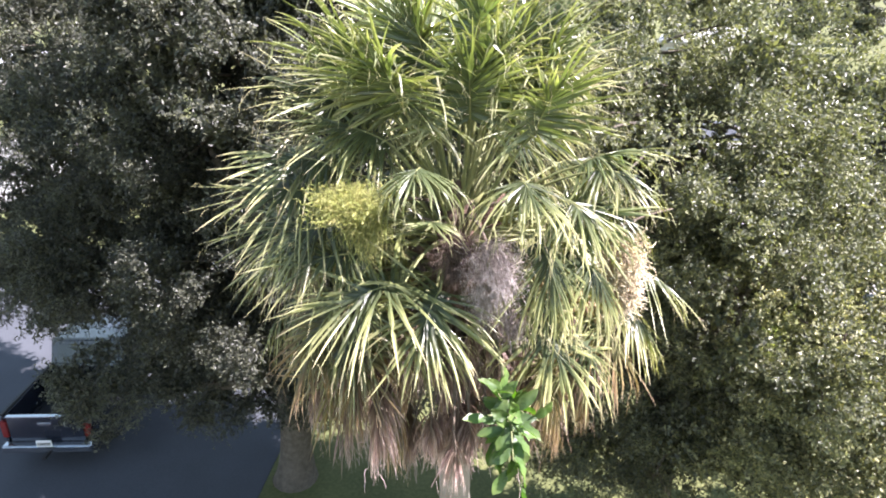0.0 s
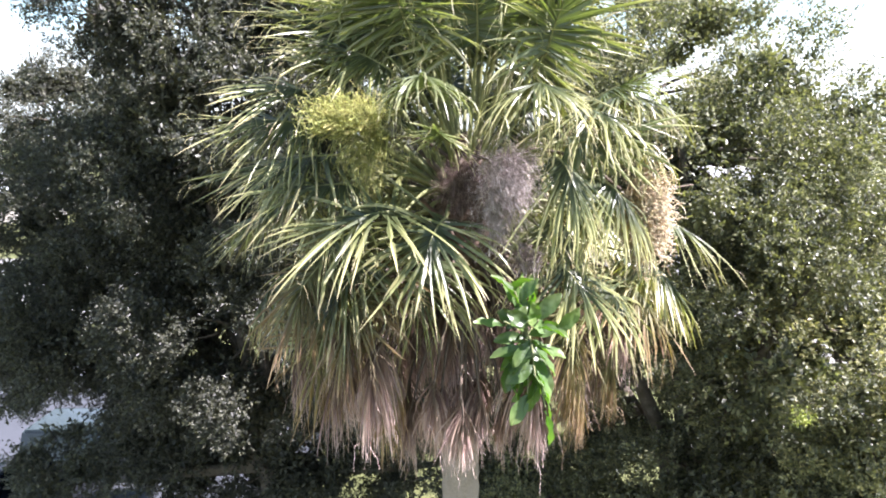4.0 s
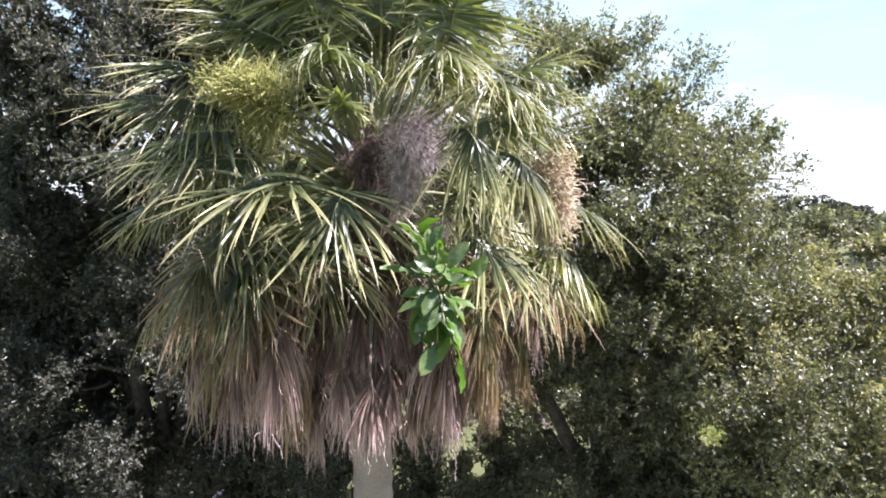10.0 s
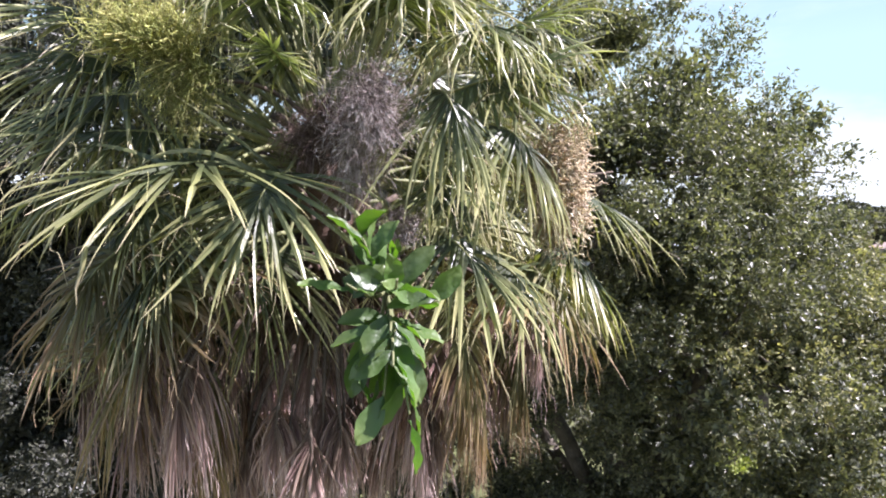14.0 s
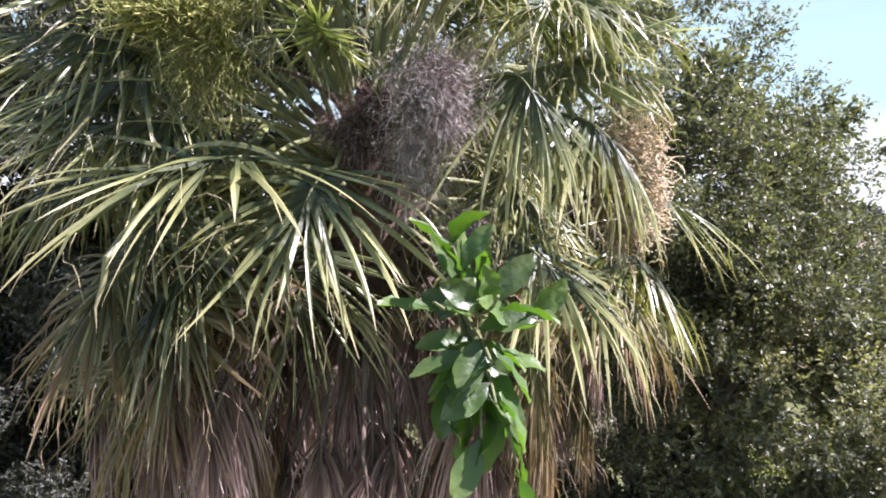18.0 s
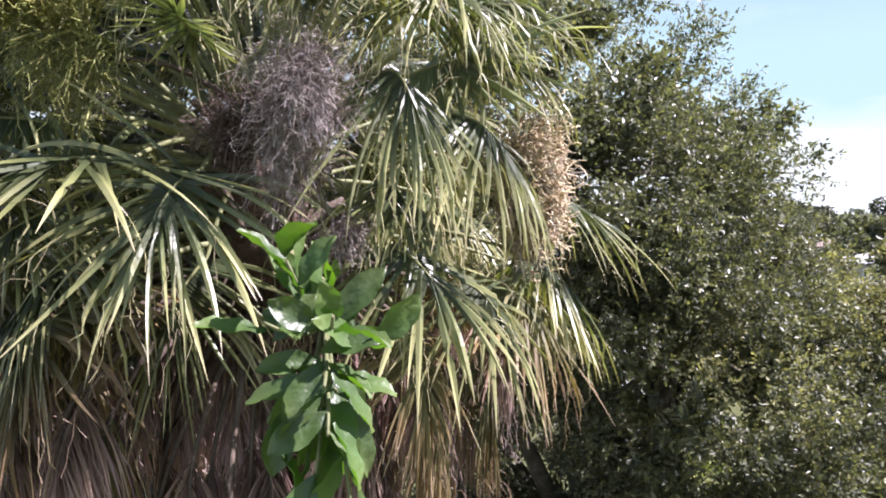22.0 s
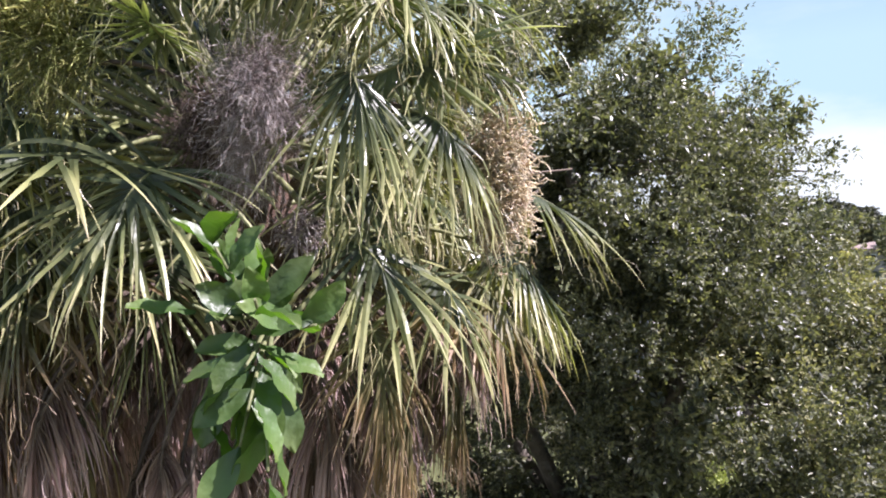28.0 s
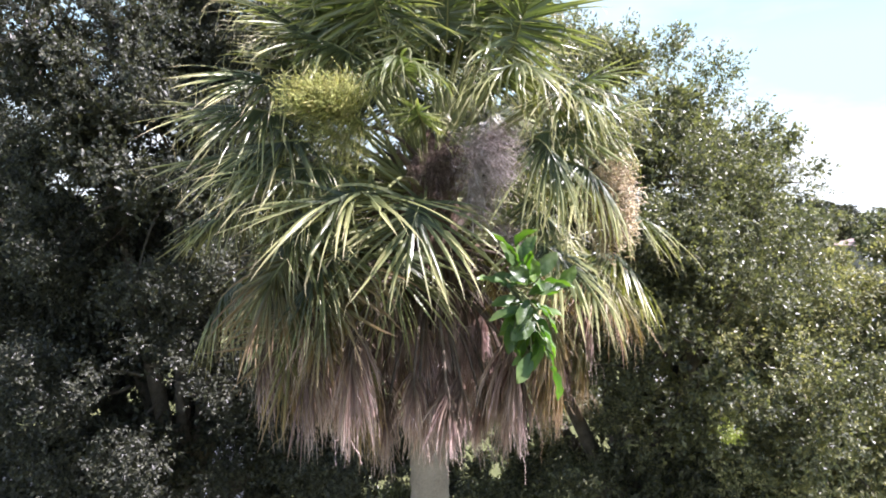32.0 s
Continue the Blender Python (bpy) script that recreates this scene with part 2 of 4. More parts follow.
OAK_SUNLIT_WARM = leafy("sunlit_yellow_oak_leaf", [(0.0, (0.130, 0.142, 0.092)), (0.5, (0.205, 0.212, 0.130)), (1.0, (0.36, 0.315, 0.180))], (1.7, 1.8, 0.75), 0.40, 0.45, 0.27, 0.5, by_leaf=True)
OAK_BARK = surface("oak_bark", [(0.3, (0.055, 0.045, 0.035)), (0.7, (0.16, 0.135, 0.11))], 9, 0.95, 0.9, 40)
GRASS = surface("lawn", [(0.3, (0.055, 0.062, 0.024)), (0.5, (0.090, 0.098, 0.036)), (0.7, (0.155, 0.145, 0.062))], 0.35, 0.95, 0.8, 14)
ASPHALT = surface("asphalt", [(0.3, (0.036, 0.039, 0.047)), (0.7, (0.070, 0.075, 0.088))], 0.5, 0.85, 0.3, 40)
CONCRETE = surface("concrete", [(0.3, (0.20, 0.195, 0.19)), (0.7, (0.30, 0.29, 0.28))], 0.8, 0.9, 0.3, 30)

# ---- mesh tools ----
rng = np.random.default_rng(7)


def unit(v):
    return v / np.maximum(np.linalg.norm(v, axis=-1, keepdims=True), 1e-9)


def mesh_of(name, V, F, mat, v_map=None, smooth=True):
    """A mesh of quads or triangles from arrays; v_map is the V of each vertex."""
    me = bpy.data.meshes.new(name)
    V, F = np.asarray(V, np.float32).reshape(-1, 3), np.asarray(F, np.int32)
    k = F.shape[1]
    me.vertices.add(len(V))
    me.vertices.foreach_set("co", V.ravel())
    me.loops.add(F.size)
    me.loops.foreach_set("vertex_index", F.ravel())
    me.polygons.add(len(F))
    me.polygons.foreach_set("loop_start", np.arange(0, F.size, k, dtype=np.int32))
    me.polygons.foreach_set("use_smooth", np.full(len(F), smooth))
    if v_map is not None:
        layer = me.uv_layers.new(name="UVMap")
        vm = np.asarray(v_map, np.float32).ravel()[F.ravel()]
        layer.data.foreach_set("uv", np.stack([np.zeros_like(vm), vm], 1).ravel())
    me.update(calc_edges=True)
    me.materials.append(mat)
    return me


def thing(name, label, category, at=(0, 0, 0), group="", kind=""):
    ob = new(name)
    ob.location = at
    ob.empty_display_size = 0.1
    return tagged(ob, label, category, group, kind)


def under(ob, parent):
    ob.parent = parent
    ob.matrix_parent_inverse = Matrix.Translation(-parent.location) if parent.parent is None else Matrix()
    return ob


def part(name, bm, mat, parent, label=""):
    """Links a bmesh as one mesh object under a thing or a part."""
    me = bpy.data.meshes.new(name)
    bm.to_mesh(me)
    bm.free()
    me.materials.append(mat)
    return tagged(under(new(name, me), parent), label)


def tubes(P, R, sides=5):
    """Tubes along the paths P (n, s, 3) with radii R (n, s): vertices, quads and the V along each."""
    P, R = np.asarray(P, float), np.asarray(R, float)
    n, s = P.shape[:2]
    T = unit(np.gradient(P, axis=1))
    ref = np.where(np.abs(T[..., 2:3]) < 0.9, [[[0, 0, 1.0]]], [[[1.0, 0, 0]]])
    A = unit(np.cross(T, ref))
    B = np.cross(T, A)
    a = np.arange(sides) * 2 * np.pi / sides
    V = P[:, :, None] + R[:, :, None, None] * (np.cos(a)[:, None] * A[:, :, None] + np.sin(a)[:, None] * B[:, :, None])
    i, j, k = np.meshgrid(np.arange(n), np.arange(s - 1), np.arange(sides), indexing="ij")
    base = i * s * sides + j * sides
    k2 = (k + 1) % sides
    F = np.stack([base + k, base + k2, base + sides + k2, base + sides + k], -1).reshape(-1, 4)
    vm = np.broadcast_to(np.linspace(0, 1, s)[None, :, None], (n, s, sides))
    return V.reshape(-1, 3), F, vm


def capped_tube(name, path, radii, mat, parent, sides=8, label=""):
    V, F, vm = tubes(np.array([path]), np.array([radii]), sides)
    me = mesh_of(name, V, F, mat, vm)
    bm = bmesh.new()
    bm.from_mesh(me)
    ends = [e for e in bm.edges if e.is_boundary]
    bmesh.ops.edgeloop_fill(bm, edges=ends)
    bm.to_mesh(me)
    bm.free()
    return tagged(under(new(name, me), parent), label)


def box(bm, lo, hi, bevel=0.0):
    vs = bmesh.ops.create_cube(bm, size=1)["verts"]
    for v in vs:
        v.co = [(a + b) / 2 + c * (b - a) for a, b, c in zip(lo, hi, v.co)]
    if bevel:
        es = list({e for v in vs for e in v.link_edges})
        bmesh.ops.bevel(bm, geom=es, offset=bevel, segments=2, affect="EDGES")
    return bm


# ---- ground ----
bm = bmesh.new()
bmesh.ops.create_grid(bm, x_segments=40, y_segments=40, size=1500)
ground = tagged(new("ground", bpy.data.meshes.new("ground")), "lawn of sunlit and shaded grass under the trees", "lawn", kind="structure")
bm.to_mesh(ground.data)
bm.free()
ground.data.materials.append(GRASS)


def slab(name, x0, y0, x1, y1, z0, z1, mat, label, category):
    bm = bmesh.new()
    box(bm, (x0, y0, z0), (x1, y1, z1), 0.01)
    ob = tagged(new(name, bpy.data.meshes.new(name)), label, category, kind="structure")
    bm.to_mesh(ob.data)
    bm.free()
    ob.data.materials.append(mat)
    return ob


slab("road", -60, 4, -4.2, 22, -0.1, 0.012, ASPHALT, "worn grey asphalt parking area beside the trees", "road")

# ---- the palm ----
AX, AY = 0.10, 4.35
palm = thing("palm_tree", "tall fan palm with green crown and a skirt of dead fronds", "palm tree", (AX, AY, 0))


def blade(stalk, aim_az, aim_el, lb, mat, stalk_mat, g, name="frond", nseg=56, curl=0.6, fold=0.35, droop=0.6, kink=0.3, spread=116, width=0.0175, label="", roll=0.0, fibres=30, limp=0.0, rough=0.10, split=False, joined=0.16, fall=0.5, r0=0.018, bunch=0.0):
    """A fan leaf at the end of a stalk: pleated and joined near the hub, free ribbons with hanging tips beyond. Radians."""
    steps = 9
    rad = np.linspace(r0, 0.0085, len(stalk))
    lc = 0.36 * lb
    els = aim_el - curl * np.linspace(0, 1, steps)
    h = np.array([math.cos(aim_az), math.sin(aim_az), 0])
    s = np.array([-h[1], h[0], 0])
    D = np.cos(els)[:, None] * h + np.sin(els)[:, None] * np.array([0, 0, 1])
    costa = np.vstack([stalk[-1], stalk[-1] + np.cumsum(D * lc / steps, 0)])
    D = np.vstack([D, D[-1:]])
    s = s * math.cos(roll) + np.cross(D[0], s) * math.sin(roll)
    th = np.linspace(-1, 1, nseg) + g.normal(0, 0.006, nseg)
    u = np.clip(1 - np.abs(th), 0, 1) ** 0.85
    idx = u * steps
    lo = np.clip(idx.astype(int), 0, steps - 1)
    fr = (idx - lo)[:, None]
    root = costa[lo] * (1 - fr) + costa[lo + 1] * fr
    d = unit(D[lo] * (1 - fr) + D[lo + 1] * fr)
    n = unit(np.cross(d, s))
    ang = radians(spread) * np.sign(th) * np.abs(th) ** 0.9
    v = np.cos(ang)[:, None] * d + np.sin(ang)[:, None] * s - (fold * np.abs(np.sin(ang)))[:, None] * n
    down = np.array([0, 0, -1.0])
    tuft = np.repeat(g.normal(0, bunch, (nseg // 6 + 1, 3)), 6, 0)[:nseg]
    v = unit(v + tuft + g.normal(0, rough, (nseg, 3)) + limp * g.uniform(0.6, 1.3, (nseg, 1)) * down)
    n = unit(n - (n * v).sum(1, keepdims=True) * v)
    L = lb * (0.66 + 0.34 * np.cos(ang * 0.75)) * (1 - 0.36 * u) * g.uniform(0.70, 1.14, nseg)
    st = np.array([0, 0.1, 0.22, 0.34, 0.46, 0.58, 0.7, 0.8, 0.9, 1.0])
    prof = np.array([0.22, 0.5, 0.8, 1.0, 0.98, 0.86, 0.68, 0.48, 0.26, 0.03])
    dr = droop * g.uniform(0.1, 2.2, nseg)
    sk = np.where(g.random(nseg) < kink, g.uniform(fall, 0.86, nseg), 2.0)
    kk = g.uniform(1.0, 4.0, nseg)
    sway = g.normal(0, 0.2, (nseg, 1, 1)) * s
    bendv = dr[:, None] * st ** 2.2 + kk[:, None] * np.clip((st - sk[:, None]) * 6, 0, 1)
    limpness = np.clip((st - sk[:, None]) * 4, 0, 1)[..., None]
    dirs = unit(v[:, None] + bendv[..., None] * down + sway * st[None, :, None] ** 2 + g.normal(0, 0.9, (nseg, len(st), 3)) * limpness)
    seg = np.diff(st)[None, :, None] * L[:, None, None] * dirs[:, 1:]
    C = np.concatenate([root[:, None], root[:, None] + np.cumsum(seg, 1)], 1)
    nn = unit(n[:, None] - (n[:, None] * dirs).sum(-1, keepdims=True) * dirs)
    tw = g.normal(0, 0.8, (nseg, 1)) * np.clip(st - 0.34, 0, 1) * 1.4
    W0 = np.cross(dirs, nn)
    step = np.gradient(C, axis=0)
    W0 = W0 * np.where((W0 * step).sum(-1, keepdims=True) < 0, -1, 1)
    N0 = np.cross(W0, dirs)
    W = W0 * np.cos(tw)[..., None] + N0 * np.sin(tw)[..., None]
    N = np.cross(W, dirs)
    w = (width * prof[None] * g.uniform(0.5, 1.4, (nseg, 1)) / 2)[..., None]
    E1, E2 = C + W * w, C - W * w
    # neighbours share their edges near the hub
    half = np.diff(C, axis=0) / 2
    half = half * np.minimum(1, 0.024 / np.maximum(np.linalg.norm(half, axis=-1, keepdims=True), 1e-6))
    near = np.clip((joined + 0.10 - st) / 0.10, 0, 1)[None, :, None]
    E1[:-1] = E1[:-1] * (1 - near) + (C[:-1] + half) * near
    E2[1:] = E2[1:] * (1 - near) + (C[1:] - half) * near
    V = np.stack([E1, C - N * w * 0.6, E2], 2)
    S = len(st)
    i, j, k = np.meshgrid(np.arange(nseg), np.arange(S - 1), np.arange(2), indexing="ij")
    b0 = i * S * 3 + j * 3 + k
    F = np.stack([b0, b0 + 1, b0 + 4, b0 + 3], -1).reshape(-1, 4)
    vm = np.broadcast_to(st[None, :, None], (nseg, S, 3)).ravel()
    # loose threads that peel from the ribbons' edges
    own = g.integers(0, nseg, fibres)
    kst = g.integers(4, 8, fibres)
    fd = unit(dirs[own, kst] + g.normal(0, 0.6, (fibres, 3)))
    f6 = np.linspace(0, 1, 6)
    fdir = unit(fd[:, None] + f6[None, :, None] * np.array([0, 0, -1.6]) + g.normal(0, 0.35, (fibres, 6, 3)))
    Q = C[own, kst][:, None] + np.cumsum(fdir * (g.uniform(0.08, 0.26, fibres) / 6)[:, None, None], 1)
    V3, F3, m3 = tubes(Q, np.full((fibres, 6), 0.0013), 3)
    VS, FS, vs = tubes(np.array([np.vstack([stalk, costa[1:]])]), np.array([np.concatenate([rad, np.linspace(0.008, 0.002, steps)])]), 6)
    ob = tagged(under(new(name, mesh_of(name, VS, FS, stalk_mat, vs)), palm), label)
    if split:
        one = F[: (S - 1) * 2]
        for q in range(nseg):
            under(new("leaflet", mesh_of("leaflet", V[q], one, mat, vm[: S * 3], smooth=False)), ob)
        V, F, vm = V3, F3, np.full(m3.size, 0.9)
    else:
        V, F = np.vstack([V.reshape(-1, 3), V3]), np.vstack([F, F3 + V.size // 3])
        vm = np.concatenate([vm, np.full(m3.size, 0.9)])
    tagged(under(new("loose_fibre" if split else "leaf_blade", mesh_of("leaf_blade", V, F, mat, vm, smooth=False)), ob), "thin peeling fibres" if split else "fan of narrow leaf segments", kind="stuff")
    return ob


def frond(az, el, lp, lb, z0, mat, stalk_mat, bend=0.5, turn=0.0, base=0.10, seed=0, **more):
    """A leaf on the crown's spiral: heading, rise and turn in degrees, stalk and blade in metres."""
    az, el = radians(az), radians(el)
    h = np.array([math.cos(az), math.sin(az), 0])
    els = el - bend * np.linspace(0, 1, 9) ** 1.6
    D = np.cos(els)[:, None] * h + np.sin(els)[:, None] * np.array([0, 0, 1])
    start = np.array([AX, AY, z0]) + h * base
    stalk = np.vstack([start, start + np.cumsum(D * lp / 9, 0)])
    return blade(stalk, az + radians(turn), els[-1], lb, mat, stalk_mat, np.random.default_rng(seed), **more)


def fan(hub, aim, rise, lb, mat, seed, rooted=7.8, arch=0.10, **more):
    """A leaf whose blade springs from a known hub: aim and rise of the blade in degrees."""
    hub = np.array(hub)
    h = unit(np.array([hub[0] - AX, hub[1] - AY, 0]))
    start = np.array([AX, AY, rooted]) + h * 0.12
    t = np.linspace(0, 1, 10)[:, None]
    stalk = start + (hub - start) * t + np.array([0, 0, 1]) * arch * 4 * t * (1 - t)
    return blade(stalk, radians(aim), radians(rise), lb, mat, PETIOLE, np.random.default_rng(seed), **more)


# trunk with rings
zs = np.linspace(-0.1, 7.5, 120)
ring = 0.139 + 0.004 * np.sin(zs * 42) + 0.03 * np.exp(-zs * 2.2) + rng.normal(0, 0.0015, len(zs))
path = np.stack([AX + 0.02 * np.sin(zs * 0.6), AY + 0.015 * np.cos(zs * 0.5), zs], 1)
capped_tube("trunk", path, ring, TRUNK, palm, 28, "pale grey-brown ringed palm trunk")
# fibrous heart
zs = np.linspace(6.7, 8.25, 24)
path = np.stack([np.full(24, AX), np.full(24, AY), zs], 1)
capped_tube("crown_heart", path, 0.15 + 0.06 * np.sin((zs - 6.7) / 1.55 * np.pi) - 0.13 * np.clip((zs - 7.9) / 0.35, 0, 1) + rng.normal(0, 0.008, 24), FIBRE, palm, 18, "brown fibrous crown heart with old leaf bases")

# old leaf bases that wrap the heart
for k in range(46):
    az, z = radians(k * 137.508), 6.75 + 1.15 * k / 45
    h = np.array([math.cos(az), math.sin(az), 0])
    r = 0.15 + 0.06 * math.sin((z - 6.7) / 1.55 * math.pi)
    p0 = np.array([AX, AY, z]) + h * (r - 0.03)
    rise = rng.uniform(0.14, 0.34)
    way = [p0, p0 + h * 0.06 + np.array([0, 0, rise * 0.4]), p0 + h * 0.13 + np.array([0, 0, rise * 0.75]), p0 + h * rng.uniform(0.17, 0.26) + np.array([0, 0, rise])]
    capped_tube("leaf_base", way, [0.034, 0.027, 0.021, 0.017], DEAD_STALK if k % 3 else FIBRE, palm, 6)

# fronds on a spiral: youngest upright in the middle, then level, then hanging
COUNT = 116
for k in range(COUNT):
    a = k / (COUNT - 1)
    az = (k * 137.508 + 20) % 360
    el = 84 - 96 * a ** 0.9 + rng.normal(0, 7)
    z0 = 8.25 - 0.75 * a
    front = math.cos(radians(az - 284))
    left = math.cos(radians(az - 226))
    spike = math.cos(radians(az - 350))
    lp, lb = rng.uniform(0.72, 1.0), rng.uniform(0.74, 0.98)
    sway, tilt = rng.normal(0, 0.35), rng.normal(0, 16)
    if front > 0.74 and el < 46 or math.cos(radians(az - 270)) > 0.9 and 40 < el < 68 or left > 0.90 and 6 < el < 58 or spike > 0.78 and el < 54:
        continue
    dry = a > 0.8 and k % 3 == 0
    stiff = a < 0.42
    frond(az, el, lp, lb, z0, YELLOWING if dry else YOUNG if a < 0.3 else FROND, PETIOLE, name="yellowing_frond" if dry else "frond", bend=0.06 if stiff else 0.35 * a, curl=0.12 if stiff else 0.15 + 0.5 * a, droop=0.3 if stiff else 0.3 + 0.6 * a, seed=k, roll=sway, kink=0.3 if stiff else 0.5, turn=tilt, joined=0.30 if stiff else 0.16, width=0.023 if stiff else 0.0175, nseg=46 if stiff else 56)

# the hanging skirt: yellowing above, dead below
SKIRT = 66
for k in range(SKIRT):
    a = k / (SKIRT - 1)
    az = (k * 137.508 + 75) % 360
    el = 4 - 52 * a + rng.normal(0, 5)
    front = math.cos(radians(az - 284))
    lp, lb = rng.uniform(0.96, 1.18) * (1.14 - 0.46 * a), rng.uniform(0.72, 0.92)
    sway, tilt = rng.normal(0, 0.35), rng.normal(0, 14)
    if front > 0.80 and el > -20:
        continue
    if math.cos(radians(az - 226)) > 0.7:
        lp *= 0.78 if a < 0.26 else 0.98
    if a < 0.26:
        frond(az, el, lp, lb, 7.55 - 0.4 * a, YELLOWING if k % 2 else FROND, PETIOLE, name="yellowing_frond" if k % 2 else "frond", bend=0.4, curl=0.55, droop=0.7, kink=0.25, seed=300 + k, limp=0.15, fold=0.45, roll=sway, turn=tilt, width=0.019, rough=0.13)
    else:
        frond(az, el, lp, lb * (0.55 if front > 0.8 else 0.70 if a < 0.55 else 0.76), 7.58 - 0.36 * a - (0.14 if front > 0.8 else 0.0), DEAD, DEAD_STALK, name="dead_frond", bend=0.5, curl=0.6, droop=3.0, kink=0.2, seed=300 + k, fold=0.7, spread=105, width=0.0105, nseg=78, limp=2.0 if a < 0.6 else 3.0, rough=0.24, bunch=0.34, joined=0.0, roll=sway, turn=tilt)

# fans round the opening in front: hub, aim and rise of the blade, its length
FANS = [
    ((0.04, 3.50, 7.75), 250, -14, 0.84, FROND, dict(curl=0.7, droop=0.6, kink=0.15, fold=0.05, roll=-0.25, rough=0.19, nseg=40, width=0.025)),
    ((-0.20, 3.52, 7.78), 210, 6, 1.02, FROND, dict(curl=0.5, droop=0.45, kink=0.08, fold=0.05, roll=-0.32, rough=0.18, nseg=38, width=0.027)),
    ((-0.52, 3.66, 7.92), 200, 8, 0.84, FROND, dict(curl=0.35, droop=0.4, kink=0.15, roll=-0.5, nseg=36)),
    ((-0.62, 3.90, 7.62), 204, -22, 0.84, FROND, dict(curl=0.5, droop=0.5, kink=0.12, roll=-0.3)),
    ((-0.86, 3.86, 8.28), 188, 14, 0.85, FROND, dict(curl=0.25, droop=0.25, kink=0.15, roll=-0.4)),
    ((-0.90, 3.95, 8.05), 196, 2, 0.78, FROND, dict(curl=0.3, droop=0.3, kink=0.1, roll=-0.5)),
    ((-0.34, 3.92, 8.62), 196, 34, 0.88, FROND, dict(curl=0.35, droop=0.4, kink=0.15, roll=-0.4)),
    ((-0.08, 3.66, 8.50), 262, 40, 0.62, YOUNG, dict(curl=0.9, droop=0.8, kink=0.8, width=0.017)),
    ((0.02, 3.54, 8.21), 255, 20, 0.36, YOUNG, dict(curl=0.1, droop=0.0, kink=0.0, nseg=30, width=0.018, spread=150)),
    ((0.50, 3.58, 8.46), 288, 34, 0.70, FROND, dict(curl=0.9, droop=0.9, kink=0.9, width=0.016, fall=0.35)),
    ((0.62, 3.86, 8.72), 300, 66, 0.85, YOUNG, dict(curl=0.3, droop=0.2, kink=0.25, joined=0.3, width=0.026)),
    ((0.20, 3.90, 8.80), 268, 72, 0.88, YOUNG, dict(curl=0.25, droop=0.15, kink=0.2, joined=0.3, width=0.026)),
    ((0.78, 3.62, 8.34), 300, 26, 0.70, FROND, dict(curl=0.9, droop=0.9, kink=0.9, width=0.016, fall=0.35)),
    ((0.76, 3.88, 8.16), 330, 16, 0.78, YOUNG, dict(curl=0.2, droop=0.2, kink=0.2, roll=0.8, joined=0.3, width=0.026)),
    ((0.66, 3.54, 8.10), 288, -4, 0.86, FROND, dict(curl=0.8, droop=1.2, kink=0.8, limp=0.4, width=0.017, fall=0.42)),
    ((0.88, 3.70, 7.98), 312, -4, 0.86, FROND, dict(curl=0.7, droop=1.1, kink=0.8, limp=0.3, width=0.017, fall=0.42)),
    ((0.67, 3.53, 7.49), 310, -8, 0.72, FROND, dict(curl=0.6, droop=0.7, kink=0.25, roll=0.3, rough=0.13, nseg=34, width=0.026)),
    ((0.94, 3.68, 7.36), 322, -20, 0.68, FROND, dict(curl=0.6, droop=0.8, kink=0.3, roll=0.25, rough=0.13, nseg=34)),
    ((0.74, 3.66, 7.16), 304, -44, 0.62, YELLOWING, dict(curl=0.5, droop=1.0, kink=0.25, limp=0.3, rough=0.13)),
    ((1.34, 4.16, 7.70), 350, -6, 0.78, FROND, dict(curl=0.5, droop=0.6, kink=0.2, nseg=24, width=0.016)),
    ((-0.05, 3.90, 7.42), 226, -40, 0.84, FROND, dict(curl=0.5, droop=0.6, kink=0.1, roll=-0.2)),
    ((-0.42, 3.95, 7.34), 208, -34, 0.90, YELLOWING, dict(curl=0.5, droop=0.7, kink=0.12, limp=0.2, rough=0.13)),
    ((-0.82, 4.10, 7.46), 192, -24, 0.86, FROND, dict(curl=0.5, droop=0.7, kink=0.12, roll=-0.2)),
    ((0.95, 4.10, 8.45), 350, 40, 0.70, YOUNG, dict(curl=0.5, droop=0.6, kink=0.4)),
    ((1.00, 3.92, 8.24), 342, 12, 0.64, FROND, dict(curl=0.8, droop=0.9, kink=0.85, width=0.017, fall=0.4)),
    ((1.00, 3.98, 8.44), 336, 24, 0.72, FROND, dict(curl=0.8, droop=0.8, kink=0.8, width=0.018, fall=0.4)),
    ((0.66, 3.66, 7.74), 300, -20, 0.62, FROND, dict(curl=0.6, droop=1.0, kink=0.6, width=0.016, limp=0.4)),
    ((-0.66, 3.72, 8.10), 196, 2, 0.80, FROND, dict(curl=0.3, droop=0.35, kink=0.12, roll=-0.35)),
    ((-0.76, 3.94, 8.46), 190, 22, 0.80, FROND, dict(curl=0.3, droop=0.3, kink=0.15, roll=-0.3)),
    ((-0.62, 4.10, 8.78), 188, 40, 0.86, FROND, dict(curl=0.3, droop=0.3, kink=0.2, roll=-0.3)),
    ((-0.98, 4.10, 7.78), 188, -6, 0.82, FROND, dict(curl=0.4, droop=0.5, kink=0.12)),
]
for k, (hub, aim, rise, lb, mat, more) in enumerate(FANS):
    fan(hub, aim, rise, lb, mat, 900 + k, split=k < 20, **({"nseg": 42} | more))
